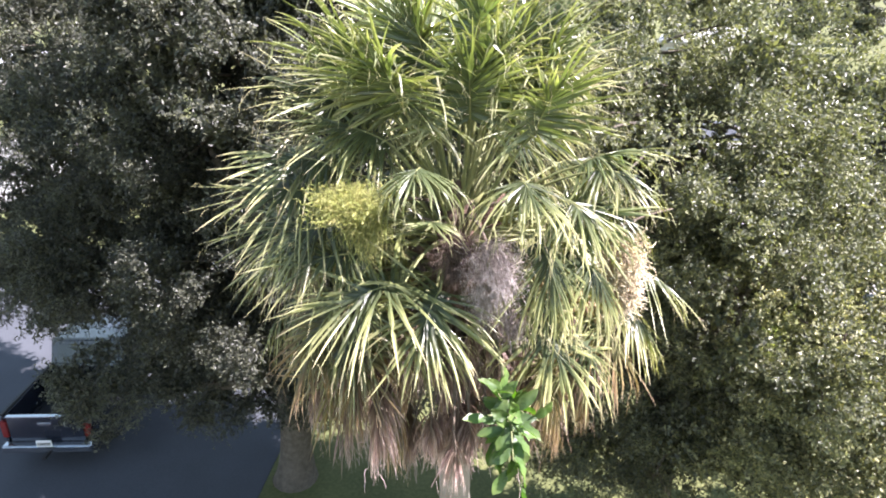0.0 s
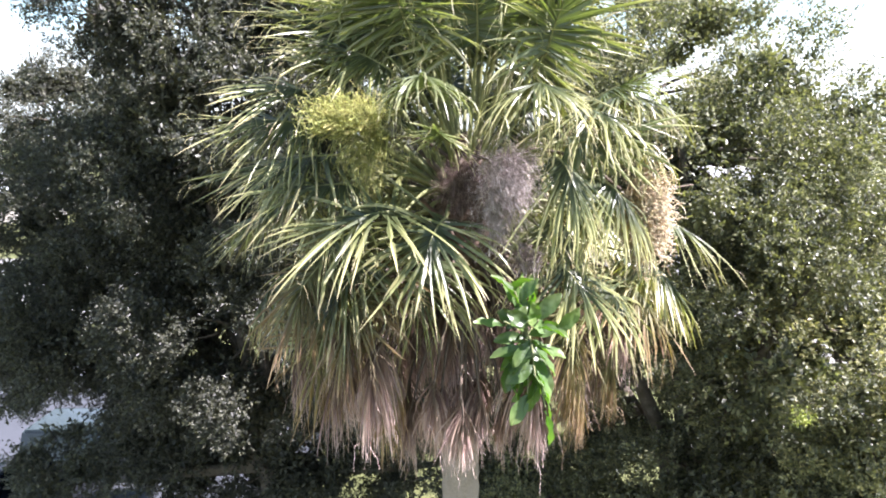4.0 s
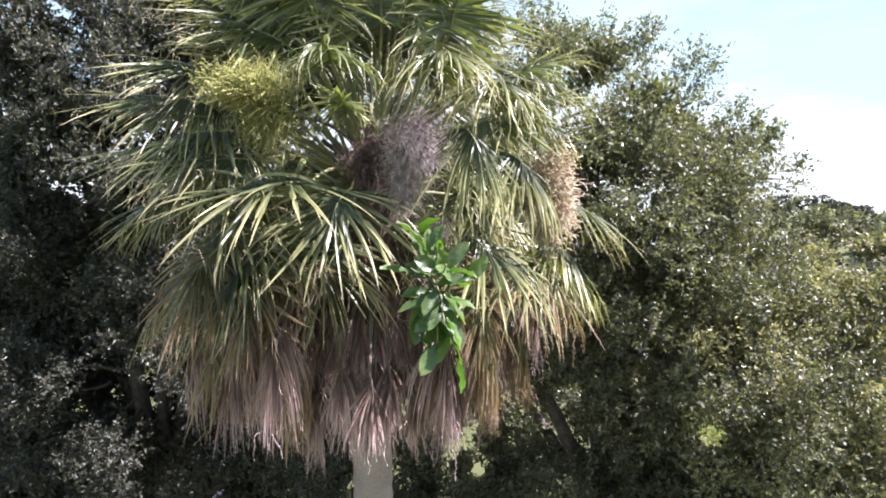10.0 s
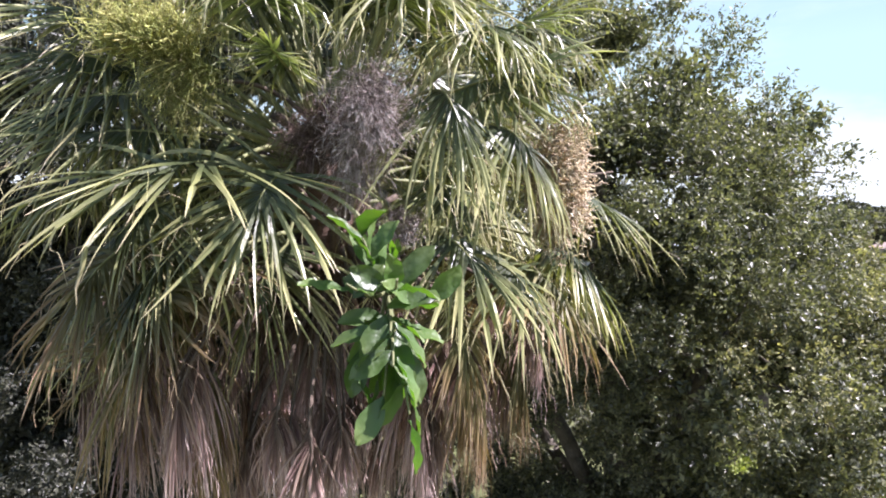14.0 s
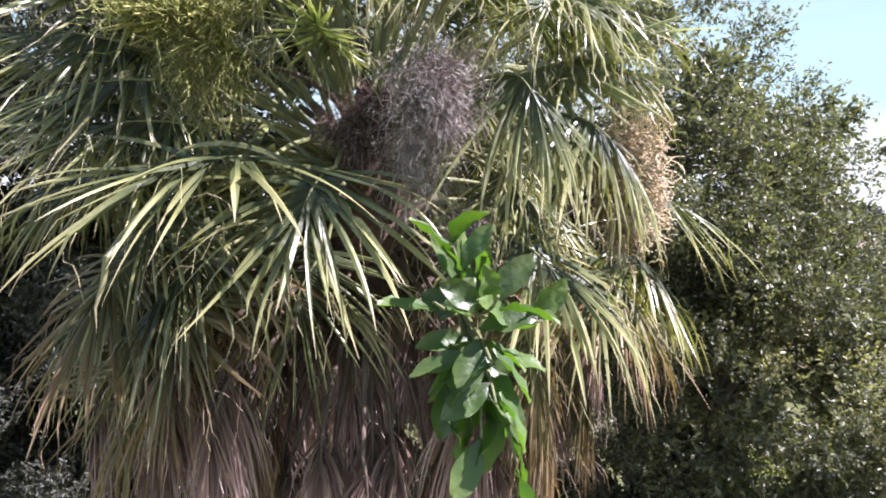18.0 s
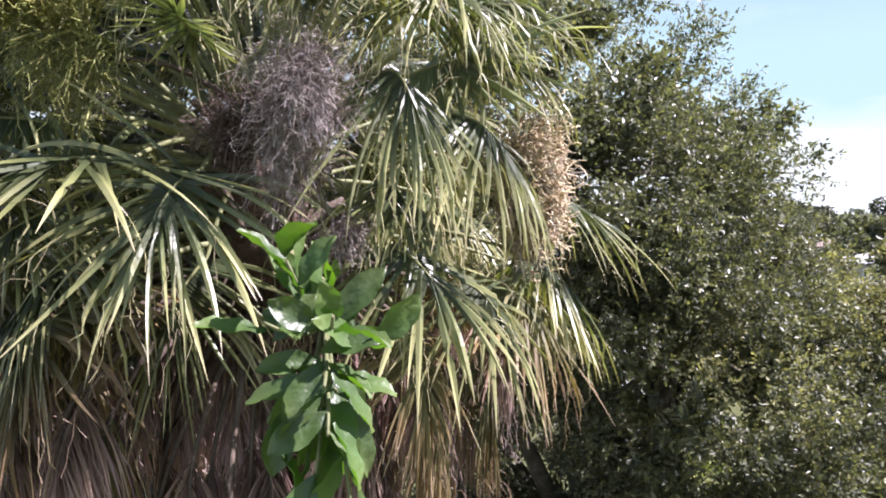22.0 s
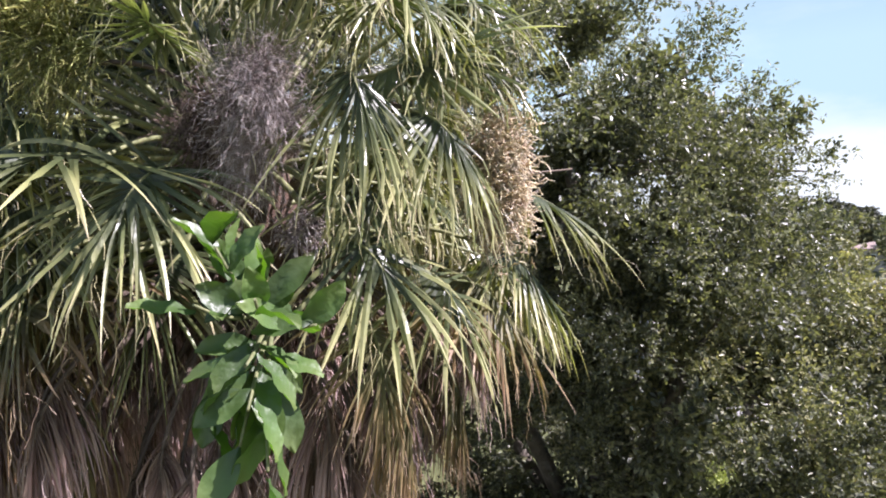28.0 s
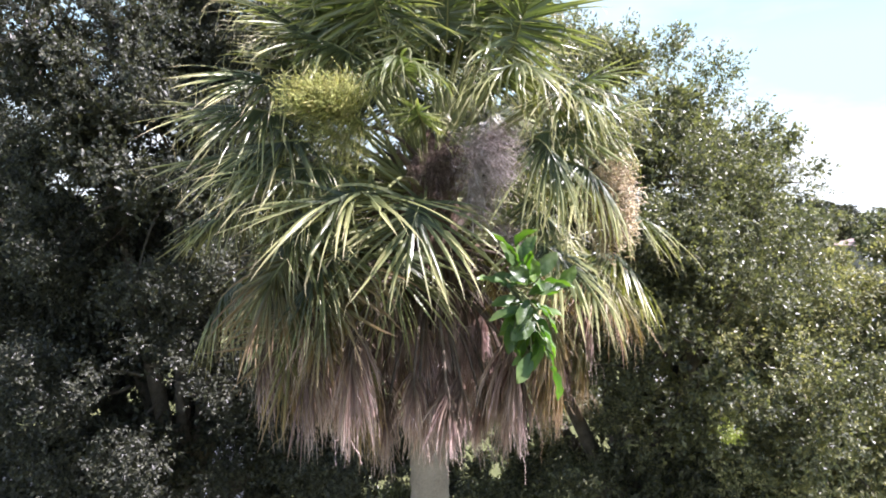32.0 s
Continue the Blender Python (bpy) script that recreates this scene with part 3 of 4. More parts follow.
for k, (az, el, lp) in enumerate([(340, -16, 1.0), (350, -30, 0.9), (205, -20, 1.0), (190, -30, 0.95), (262, -30, 0.9), (284, -36, 0.8), (304, -26, 0.9), (275, -24, 0.85), (322, -20, 0.98), (332, -28, 0.95), (240, -26, 0.95), (292, -46, 0.7), (268, -46, 0.7), (243, -16, 1.0), (224, -20, 1.05), (210, -12, 1.1)]):
    mid = 255 < az < 300
    frond(az, el, lp * (0.84 if mid else 1.0), 0.54 if mid else 0.74, 7.16 if mid else 7.44, YELLOWING if k in (0, 2, 8, 9, 10) else DEAD, DEAD_STALK, name="dead_frond", bend=0.5, curl=0.6, droop=2.8, kink=0.25, seed=950 + k, fold=0.7, spread=105, width=0.0105, nseg=78, limp=2.6, rough=0.24, bunch=0.34, joined=0.0)

# old dead leaves close round the trunk
for k in range(18):
    az = 180 + 200 * k / 17 + rng.normal(0, 4)
    frond(az, -34 + rng.normal(0, 8), rng.uniform(0.34, 0.52), rng.uniform(0.44, 0.56), rng.uniform(7.24, 7.46), DEAD, DEAD_STALK, name="dead_frond", bend=0.6, curl=0.5, droop=2.4, kink=0.2, seed=1200 + k, fold=0.7, spread=105, width=0.0105, nseg=60, limp=2.8, rough=0.24, bunch=0.3, joined=0.0)

# a bare broken stalk beside the cream spike
capped_tube("broken_petiole", [(1.25, 4.70, 7.74), (1.5, 4.85, 7.79), (1.65, 4.95, 7.82), (1.88, 5.05, 7.85)], [0.010, 0.008, 0.007, 0.006], DEAD_STALK, palm, 7, "pale bare broken leaf stalk")

# ---- flower stalks ----


def spray(name, centre, size, count, length, mat, label, stalk_from, seed, hang=0.6, up=0.0, rad=0.0022, out=(0, -1, 0.1)):
    """A branched flower stalk: arching branches in a mass, each with many thin twigs."""
    g = np.random.default_rng(seed)
    centre, size = np.array(centre), np.array(size)
    limb_n = max(8, count // 40)
    base = np.array(stalk_from)
    tip = centre + unit(g.normal(0, 1, (limb_n, 3))) * size * g.uniform(0.2, 0.9, (limb_n, 1))
    t = np.linspace(0, 1, 8)[None, :, None]
    mid = (base + tip) / 2 + np.array([0, 0, 0.12])
    P = (1 - t) ** 2 * base + 2 * t * (1 - t) * mid[:, None] + t ** 2 * tip[:, None]
    V1, F1, m1 = tubes(P, np.broadcast_to(np.linspace(0.007, 0.003, 8), (limb_n, 8)), 4)
    pick = g.integers(0, limb_n, count)
    along = g.uniform(0.72, 1.0, count)
    pos = P[pick, np.clip((along * 7).astype(int), 0, 7)] + g.normal(0, 0.18, (count, 3)) * size
    d = unit((pos - base) * 0.8 + np.array(out) * 0.4 + g.normal(0, 0.5, (count, 3)) + np.array([0, 0, up]))
    L = length * g.uniform(0.4, 1.2, count)
    s = np.linspace(0, 1, 6)
    dirs = unit(d[:, None] + (s[None, :, None] ** 1.5) * hang * np.array([0, 0, -1.0]) * g.uniform(0.3, 1.7, (count, 1, 1)) + g.normal(0, 0.62, (count, 6, 3)))
    Q = pos[:, None] + np.cumsum(dirs * L[:, None, None] / 6, 1)
    V2, F2, m2 = tubes(Q, np.broadcast_to(np.linspace(rad, rad * 0.45, 6), (count, 6)), 3)
    me = mesh_of(name, np.vstack([V1, V2]), np.vstack([F1, F2 + len(V1)]), mat, np.concatenate([m1.ravel(), m2.ravel()]))
    return tagged(under(new(name, me), palm), label)


spray("dry_flower_stalk", (0.43, 3.27, 7.92), (0.15, 0.12, 0.25), 1900, 0.21, NEST, "dry mauve-grey tangle of old flower twigs", (0.30, 3.70, 8.0), 3, hang=0.8, rad=0.0010)
spray("dry_flower_stalk", (0.33, 3.36, 7.68), (0.14, 0.11, 0.16), 700, 0.20, NEST, "dry mauve-grey twigs hanging below the tangle", (0.32, 3.62, 7.84), 13, hang=1.1, rad=0.0010)
spray("dry_flower_stalk", (0.15, 3.62, 7.86), (0.18, 0.14, 0.19), 1500, 0.16, NEST_BROWN, "dry brown tangle of old flower twigs", (0.10, 3.90, 8.0), 4, hang=0.7, rad=0.0016)
spray("dry_flower_stalk", (0.55, 3.46, 7.46), (0.12, 0.11, 0.10), 420, 0.12, NEST, "small dry tangle of old flower twigs", (0.45, 3.70, 7.55), 8, hang=0.7, rad=0.0016)
spray("fresh_flower_stalk", (-0.56, 3.46, 8.28), (0.32, 0.21, 0.15), 2000, 0.15, FRESH, "fresh yellow-green flower spray", (-0.40, 3.72, 8.20), 5, hang=0.25, up=0.7, out=(-0.2, -0.2, 0.4), rad=0.0021)
spray("fresh_flower_stalk", (-0.46, 3.52, 8.04), (0.26, 0.18, 0.20), 650, 0.2, FRESH, "fresh green flower spray hanging down", (-0.35, 3.90, 8.22), 6, hang=1.6, out=(-0.2, -0.3, -0.2), rad=0.0016)
spray("cream_flower_stalk", (1.31, 3.88, 7.65), (0.17, 0.15, 0.42), 4000, 0.11, CREAM, "dense cream-coloured dry flower spike", (1.14, 4.08, 7.80), 7, hang=0.2, rad=0.0042, out=(0.7, -0.4, 0.0))

for tip, bow in (((0.34, 3.66, 8.02), 0.1), ((-0.40, 3.84, 8.18), 0.12), ((1.14, 4.08, 7.88), 0.22), ((0.10, 3.88, 8.02), 0.08)):
    tip = np.array(tip)
    root = np.array([AX, AY, 7.95])
    t9 = np.linspace(0, 1, 9)[:, None]
    way = root + (tip - root) * t9 + np.array([0, 0, 1]) * bow * 4 * t9 * (1 - t9)
    capped_tube("flower_stalk", way, np.linspace(0.017, 0.009, 9), DEAD_STALK, palm, 7)

# ---- broad-leaved plant growing in the crown ----


def broad_leaf_mesh(name, length, width, cup, g):
    S, K = 9, 5
    t = np.linspace(0, 1, S)
    half = width / 2 * np.sin(np.pi * np.clip(t, 0, 1) ** 0.85) ** 0.75 * (0.55 + 0.75 * t) / 1.1
    half[0], half[-1] = 0.002, 0.003
    x = np.linspace(-1, 1, K)
    X = half[:, None] * x[None]
    Y = np.broadcast_to((t * length)[:, None], (S, K))
    Z = np.abs(x)[None] ** 1.3 * half[:, None] * cup - 0.25 * length * (t[:, None] ** 2) * g.uniform(0.1, 0.9) + 0.006 * np.sin(t[:, None] * 14 + x[None] * 3)
    V = np.stack([X, Y, Z], -1).reshape(-1, 3)
    i, j = np.meshgrid(np.arange(S - 1), np.arange(K - 1), indexing="ij")
    b = i * K + j
    F = np.stack([b, b + 1, b + K + 1, b + K], -1).reshape(-1, 4)
    return mesh_of(name, V, F, FIG, np.broadcast_to(t[:, None], (S, K)))


def broad_plant():
    g = np.random.default_rng(21)
    root = np.array([0.42, 3.75, 7.25])
    ob = thing("strangler_fig", "leafy green sapling rooted in the palm crown", "sapling", tuple(root))
    elbow = np.array([0.52, 2.86, 7.24])
    # shoots: end, number of leaves, rise of the leaves
    shoots = [((0.43, 2.74, 7.50), 9, 0.9), ((0.38, 2.72, 7.36), 5, 0.3), ((0.54, 2.68, 7.38), 6, 0.4), ((0.67, 2.78, 7.30), 5, 0.2), ((0.52, 2.66, 7.22), 6, -0.3), ((0.53, 2.64, 7.12), 7, -0.6), ((0.58, 2.62, 6.98), 9, -1.0), ((0.41, 2.74, 7.08), 4, -0.7), ((0.50, 2.68, 7.02), 5, -0.9)]
    t = np.linspace(0, 1, 13)[:, None]
    for tip, count, lift in shoots:
        tip = np.array(tip)
        path = (1 - t) ** 3 * root + 3 * (1 - t) ** 2 * t * ((root + elbow) / 2 + np.array([0, -0.1, 0.08])) + 3 * (1 - t) * t ** 2 * elbow + t ** 3 * tip
        capped_tube("stem", path, np.linspace(0.012, 0.004, 13), FIG_STEM, ob, 6)
        turn0 = g.uniform(0, 6.3)
        for q in range(count):
            p = path[min(12, 8 + int(4.2 * (q + 1) / count))] + g.normal(0, 0.012, 3)
            me = broad_leaf_mesh("leaf", g.uniform(0.13, 0.20), g.uniform(0.072, 0.104), g.uniform(0.1, 0.6), g)
            lf = new("leaf", me)
            a = turn0 + q * 2.4
            axis = Vector(unit(np.array([math.cos(a), 0.5 * math.sin(a) - 0.25, 0]) * 0.65 + np.array([0, 0, lift + g.normal(0, 0.3)])))
            face = Vector(unit(np.array([0.50, -0.50, 0.62]) + g.normal(0, 0.42, 3)))
            xx = axis.cross(face).normalized()
            zz = xx.cross(axis).normalized()
            m = Matrix((xx, axis, zz)).transposed().to_4x4()
            m.translation = Vector(p)
            under(lf, ob)
            lf.matrix_basis = m
    return ob


broad_plant()

# ---- oaks ----


def lump(d, g_phase):
    """A smooth bumpy function of direction."""
    out = np.zeros(len(d))
    for k, ph in enumerate(g_phase):
        out += np.sin(d @ ph[:3] + ph[3])
    return out / len(g_phase)


def oak(at, clumps, label, seed, mats, sub=150, twigs=44, leaves=12, leaf=0.060, gaps=(), trunk_r=0.28, fork=2.6):
    """An oak: trunk, limbs to each mass of the crown, twigs and a crown of small leaves."""
    g = np.random.default_rng(seed)
    tree = thing("oak_tree", label, "tree", (*at, 0))
    at3 = np.array([*at, 0.0])
    zs = np.linspace(-0.1, fork, 14)
    sway = np.stack([0.12 * np.sin(zs * 0.9), 0.1 * np.cos(zs * 1.1) - 0.1, zs], 1)
    capped_tube("trunk", at3 + sway, trunk_r * (1.25 - 0.4 * zs / fork) + 0.12 * np.exp(-zs * 3), OAK_BARK, tree, 14, "rough dark oak trunk")
    top = at3 + sway[-1]
    t = np.linspace(0, 1, 10)[:, None]
    for c, r in clumps:
        c, r = np.array(c, float), np.array(r, float)
        mid = (top + c) / 2 + np.array([0, 0, 0.15 * np.linalg.norm(c - top)]) * (1 if c[2] > top[2] else -0.4) + g.normal(0, 0.2, 3)
        limb = (1 - t) ** 2 * top + 2 * t * (1 - t) * mid + t ** 2 * c
        capped_tube("limb", limb, np.linspace(trunk_r * 0.5, 0.05, 10), OAK_BARK, tree, 9)
        n = int(sub * 0.8 * (r[0] * r[1] * r[2]) ** (2 / 3) / 4.0)
        ph = np.concatenate([g.normal(0, 4.0, (5, 3)), g.uniform(0, 6.3, (5, 1))], 1)
        d = unit(g.normal(0, 1, (n, 3)))
        d = d[(d[:, 1] < 0.3) | (g.random(n) < 0.5)]
        n = len(d)
        rad = (1 + 0.26 * lump(d, ph)) * (1 - np.abs(g.normal(0, 0.24, n)))
        cen = c + d * r * rad[:, None]
        # boughs
        s8 = np.linspace(0, 1, 7)[None, :, None]
        bmid = (c + cen) / 2 + g.normal(0, 0.15, (n, 3))
        few = np.arange(n) % 6 == 0
        B = ((1 - s8) ** 2 * (c + 0.35 * (cen[:, None] - c)) + 2 * s8 * (1 - s8) * bmid[:, None] + s8 ** 2 * cen[:, None])[few]
        VB, FB, mb = tubes(B, np.broadcast_to(np.linspace(0.03, 0.006, 7), (len(B), 7)), 4)
        tagged(under(new("bough", mesh_of("bough", VB, FB, OAK_BARK, mb)), tree), "dark bent boughs and twigs", kind="stuff")
        # sprigs of leaves round the bough ends
        per = int(twigs * 1.3)
        m = n * per
        own = np.repeat(np.arange(n), per)
        sr = g.uniform(0.16, 0.38, n)[own]
        e = unit(g.normal(0, 1, (m, 3)))
        p0 = cen[own] + e * (sr * g.random(m) ** 0.45)[:, None] * np.array([1, 1, 0.75])
        td = unit(e * 0.7 + d[own] * 0.7 + np.array([0, 0, 0.25]) + g.normal(0, 0.5, (m, 3)))
        tl = g.uniform(0.12, 0.34, m)
        q = m * leaves
        tw = np.repeat(np.arange(m), leaves)
        f = g.random(q)
        lp = p0[tw] + td[tw] * (tl[tw] * f)[:, None] + g.normal(0, 0.012, (q, 3))
        la = unit(td[tw] * 0.6 + g.normal(0, 0.75, (q, 3)))
        ln = unit(g.normal(0, 0.8, (q, 3)) + np.array([0.1, 0, 0.75]) + d[own[tw]] * 0.3)
        keep = lp[:, 2] > 0.4
        ragged = g.uniform(0.35, 1.5, q)
        for eye, way, slope in gaps:
            along = (lp - eye) @ way
            keep &= np.linalg.norm(lp - eye - along[:, None] * way, axis=1) > slope * along * ragged
        inner = np.where((d[:, 1] > 0.15) | (rad < 0.68), 1.75, 1.0)[own][tw][keep]
        lp, la, ln = lp[keep], la[keep], ln[keep]
        q = len(lp)
        lw = unit(np.cross(la, ln))
        lnn = np.cross(lw, la)
        L = (leaf * inner * g.uniform(0.6, 1.25, q))[:, None]
        W = L * g.uniform(0.17, 0.27, (q, 1))
        V = np.stack([lp, lp + la * L * 0.55 + lw * W, lp + la * L - lnn * L * 0.12, lp + la * L * 0.55 - lw * W], 1)
        F = np.arange(q * 4).reshape(-1, 4)
        mat = mats[int(g.random() * len(mats))] if len(mats) > 1 else mats[0]
        me = mesh_of("crown", V, F, mat, smooth=False)
        tagged(under(new("crown", me), tree), "dense crown of small leathery leaves", kind="stuff")
    return tree


def sightline(eye, place, slope):
    """A narrow opening in the foliage along a line from eye through place."""
    eye, place = np.array(eye), np.array(place)
    return eye, unit(place - eye), slope


GAPS = [sightline((0.4, 0.0, 7.6), (4.65, 8.6, 4.42), 0.032), sightline((0.4, 0.0, 7.6), (1.2, 7.8, 4.34), 0.022), sightline((0.4, 0.0, 7.6), (2.15, 7.6, 4.9), 0.016)]

oak((-3.6, 10.2), [
    ((-3.3, 9.4, 8.3), (2.3, 2.2, 2.4)),
    ((-5.4, 10.6, 7.4), (1.7, 2.0, 2.0)),
    ((-1.2, 9.8, 8.4), (2.2, 2.0, 2.6)),
    ((-3.4, 9.4, 5.2), (2.4, 1.9, 1.8)),
    ((-0.8, 9.6, 5.1), (1.9, 1.8, 1.7)),
    ((-5.8, 10.6, 4.6), (1.6, 1.5, 1.5)),
    ((-7.6, 11.6, 7.0), (1.7, 1.9, 1.7)),
    ((-7.4, 10.4, 4.8), (1.4, 1.5, 1.4)),
    ((-8.6, 12.8, 8.4), (1.7, 1.7, 1.5)),
    ((-3.8, 11.2, 5.4), (2.4, 1.5, 2.2)),
    ((-4.8, 9.6, 10.2), (2.0, 1.7, 1.5)),
    ((-1.8, 9.8, 10.8), (2.2, 1.7, 1.5)),
    ((-0.6, 10.2, 2.6), (1.8, 1.3, 1.3)),
    ((-7.2, 10.0, 2.3), (1.0, 0.9, 0.9)),
    ((-9.6, 11.8, 6.2), (1.5, 1.4, 1.4)),
    ((-9.0, 11.4, 4.0), (1.3, 1.2, 1.1)),
    ((-4.9, 10.3, 2.9), (1.7, 1.2, 1.4)),
    ((-5.4, 10.8, 2.6), (1.5, 1.5, 1.4)),
    ((-3.2, 10.3, 2.9), (2.4, 1.3, 1.4)),
], "dark green live oak, its near side's shade put into the leaf colour", 31, [OAK], gaps=GAPS)
oak((3.2, 9.0), [
    ((2.5, 7.8, 8.1), (1.7, 1.9, 1.9)),
    ((3.6, 8.2, 7.85), (1.1, 1.4, 1.2)),
    ((2.0, 8.9, 8.7), (1.55, 1.5, 1.45)),
    ((3.75, 7.7, 5.9), (1.4, 1.8, 1.6)),
    ((1.2, 9.0, 6.6), (1.5, 1.6, 2.4)),
    ((3.5, 8.6, 3.5), (1.6, 1.7, 1.5)),
    ((2.4, 9.2, 2.6), (1.6, 1.3, 1.2)),
    ((4.65, 8.0, 8.6), (0.4, 0.3, 0.22)),
    ((4.8, 8.0, 8.05), (0.4, 0.3, 0.2)),
    ((4.85, 8.0, 7.55), (0.4, 0.3, 0.22)),
    ((2.0, 10.0, 4.8), (1.4, 1.1, 1.5)),
    ((1.0, 9.8, 2.8), (1.4, 1.3, 1.3)),
], "bushy green live oak beside the palm, leaves coloured lighter as partly sunlit", 32, [OAK_SUNLIT], leaves=15, leaf=0.052, gaps=GAPS)
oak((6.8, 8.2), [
    # moved here from the larger oak for the lighter, sunlit leaf colour
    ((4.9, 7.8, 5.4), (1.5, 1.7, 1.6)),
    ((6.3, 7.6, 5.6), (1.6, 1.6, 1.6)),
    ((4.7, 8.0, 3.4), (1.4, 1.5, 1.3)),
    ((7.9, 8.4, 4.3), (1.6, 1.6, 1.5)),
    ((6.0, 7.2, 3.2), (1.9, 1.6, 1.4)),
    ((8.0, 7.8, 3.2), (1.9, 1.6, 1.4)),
], "smaller oak with yellow-green leaves coloured lighter as sunlit", 33, [OAK_SUNLIT_WARM], gaps=GAPS)

# ---- paved areas ----
slab("driveway", 11.0, 14, 13.6, 44, -0.1, 0.02, CONCRETE, "pale concrete driveway beyond the oaks", "driveway")
slab("street", 3, 44, 140, 51, -0.1, 0.015, ASPHALT, "grey asphalt street in the distance", "street")
slab("pavement", 3, 41.6, 140, 43.2, -0.1, 0.03, CONCRETE, "pale concrete pavement along the street", "pavement")
slab("forecourt", -70, 26, -17, 40, -0.1, 0.02, CONCRETE, "sunlit pale concrete yard", "forecourt")

# ---- pickup truck ----
PAINT = surface("dark_blue_car_paint", [(0.3, (0.012, 0.015, 0.026)), (0.7, (0.018, 0.022, 0.036))], 3, 0.25, 0.02, 200, 0.2, 0.5, 0.8)
RUBBER = surface("tyre_rubber", [(0.3, (0.012, 0.012, 0.012)), (0.7, (0.03, 0.03, 0.03))], 8, 0.9, 0.3, 90)
CHROME = surface("chrome", [(0.3, (0.55, 0.56, 0.58)), (0.7, (0.65, 0.66, 0.68))], 6, 0.2, 0.02, 90, 1.0)
PLASTIC = surface("black_plastic", [(0.3, (0.015, 0.015, 0.016)), (0.7, (0.03, 0.03, 0.032))], 8, 0.6, 0.2, 120)
RED_LENS = surface("red_lamp_lens", [(0.3, (0.12, 0.012, 0.012)), (0.7, (0.18, 0.02, 0.02))], 8, 0.15, 0.02, 120)
WHITE_PAINT = surface("white_paint", [(0.3, (0.70, 0.70, 0.69)), (0.7, (0.80, 0.80, 0.79))], 5, 0.5, 0.05, 60)
GLASS = surface("dark_glass", [(0.3, (0.015, 0.018, 0.02)), (0.7, (0.025, 0.028, 0.03))], 3, 0.05, 0.0, 60, 0.0, 0.8)


def prism(bm, profile, x0, x1, bevel=0.03):
    """A solid whose side view is the profile of (y, z) points."""
    a = [bm.verts.new((x0, y, z)) for y, z in profile]
    b = [bm.verts.new((x1, y, z)) for y, z in profile]
    bm.faces.new(a[::-1])
    bm.faces.new(b)
    for i in range(len(a)):
        j = (i + 1) % len(a)
        bm.faces.new((a[i], a[j], b[j], b[i]))
    bmesh.ops.recalc_face_normals(bm, faces=bm.faces)
    if bevel:
        bmesh.ops.bevel(bm, geom=list(bm.edges), offset=bevel, segments=2, affect="EDGES")
    return bm


def wheel(parent, x, y):
    bm = bmesh.new()
    bmesh.ops.create_cone(bm, cap_ends=True, segments=28, radius1=0.37, radius2=0.37, depth=0.24, matrix=Matrix.Translation((x, y, 0.37)) @ Matrix.Rotation(radians(90), 4, "Y"))
    bmesh.ops.bevel(bm, geom=[e for e in bm.edges if len(e.link_faces) == 2 and e.calc_face_angle(0) > 1], offset=0.04, segments=2, affect="EDGES")
    w = part("wheel", bm, RUBBER, parent, "black rubber tyre")
    bm = bmesh.new()
    out = 0.02 if x > 0 else -0.02
    bmesh.ops.create_cone(bm, cap_ends=True, segments=20, radius1=0.23, radius2=0.20, depth=0.24, matrix=Matrix.Translation((x + out, y, 0.37)) @ Matrix.Rotation(radians(90), 4, "Y"))
    part("rim", bm, CHROME, w, "metal wheel rim")


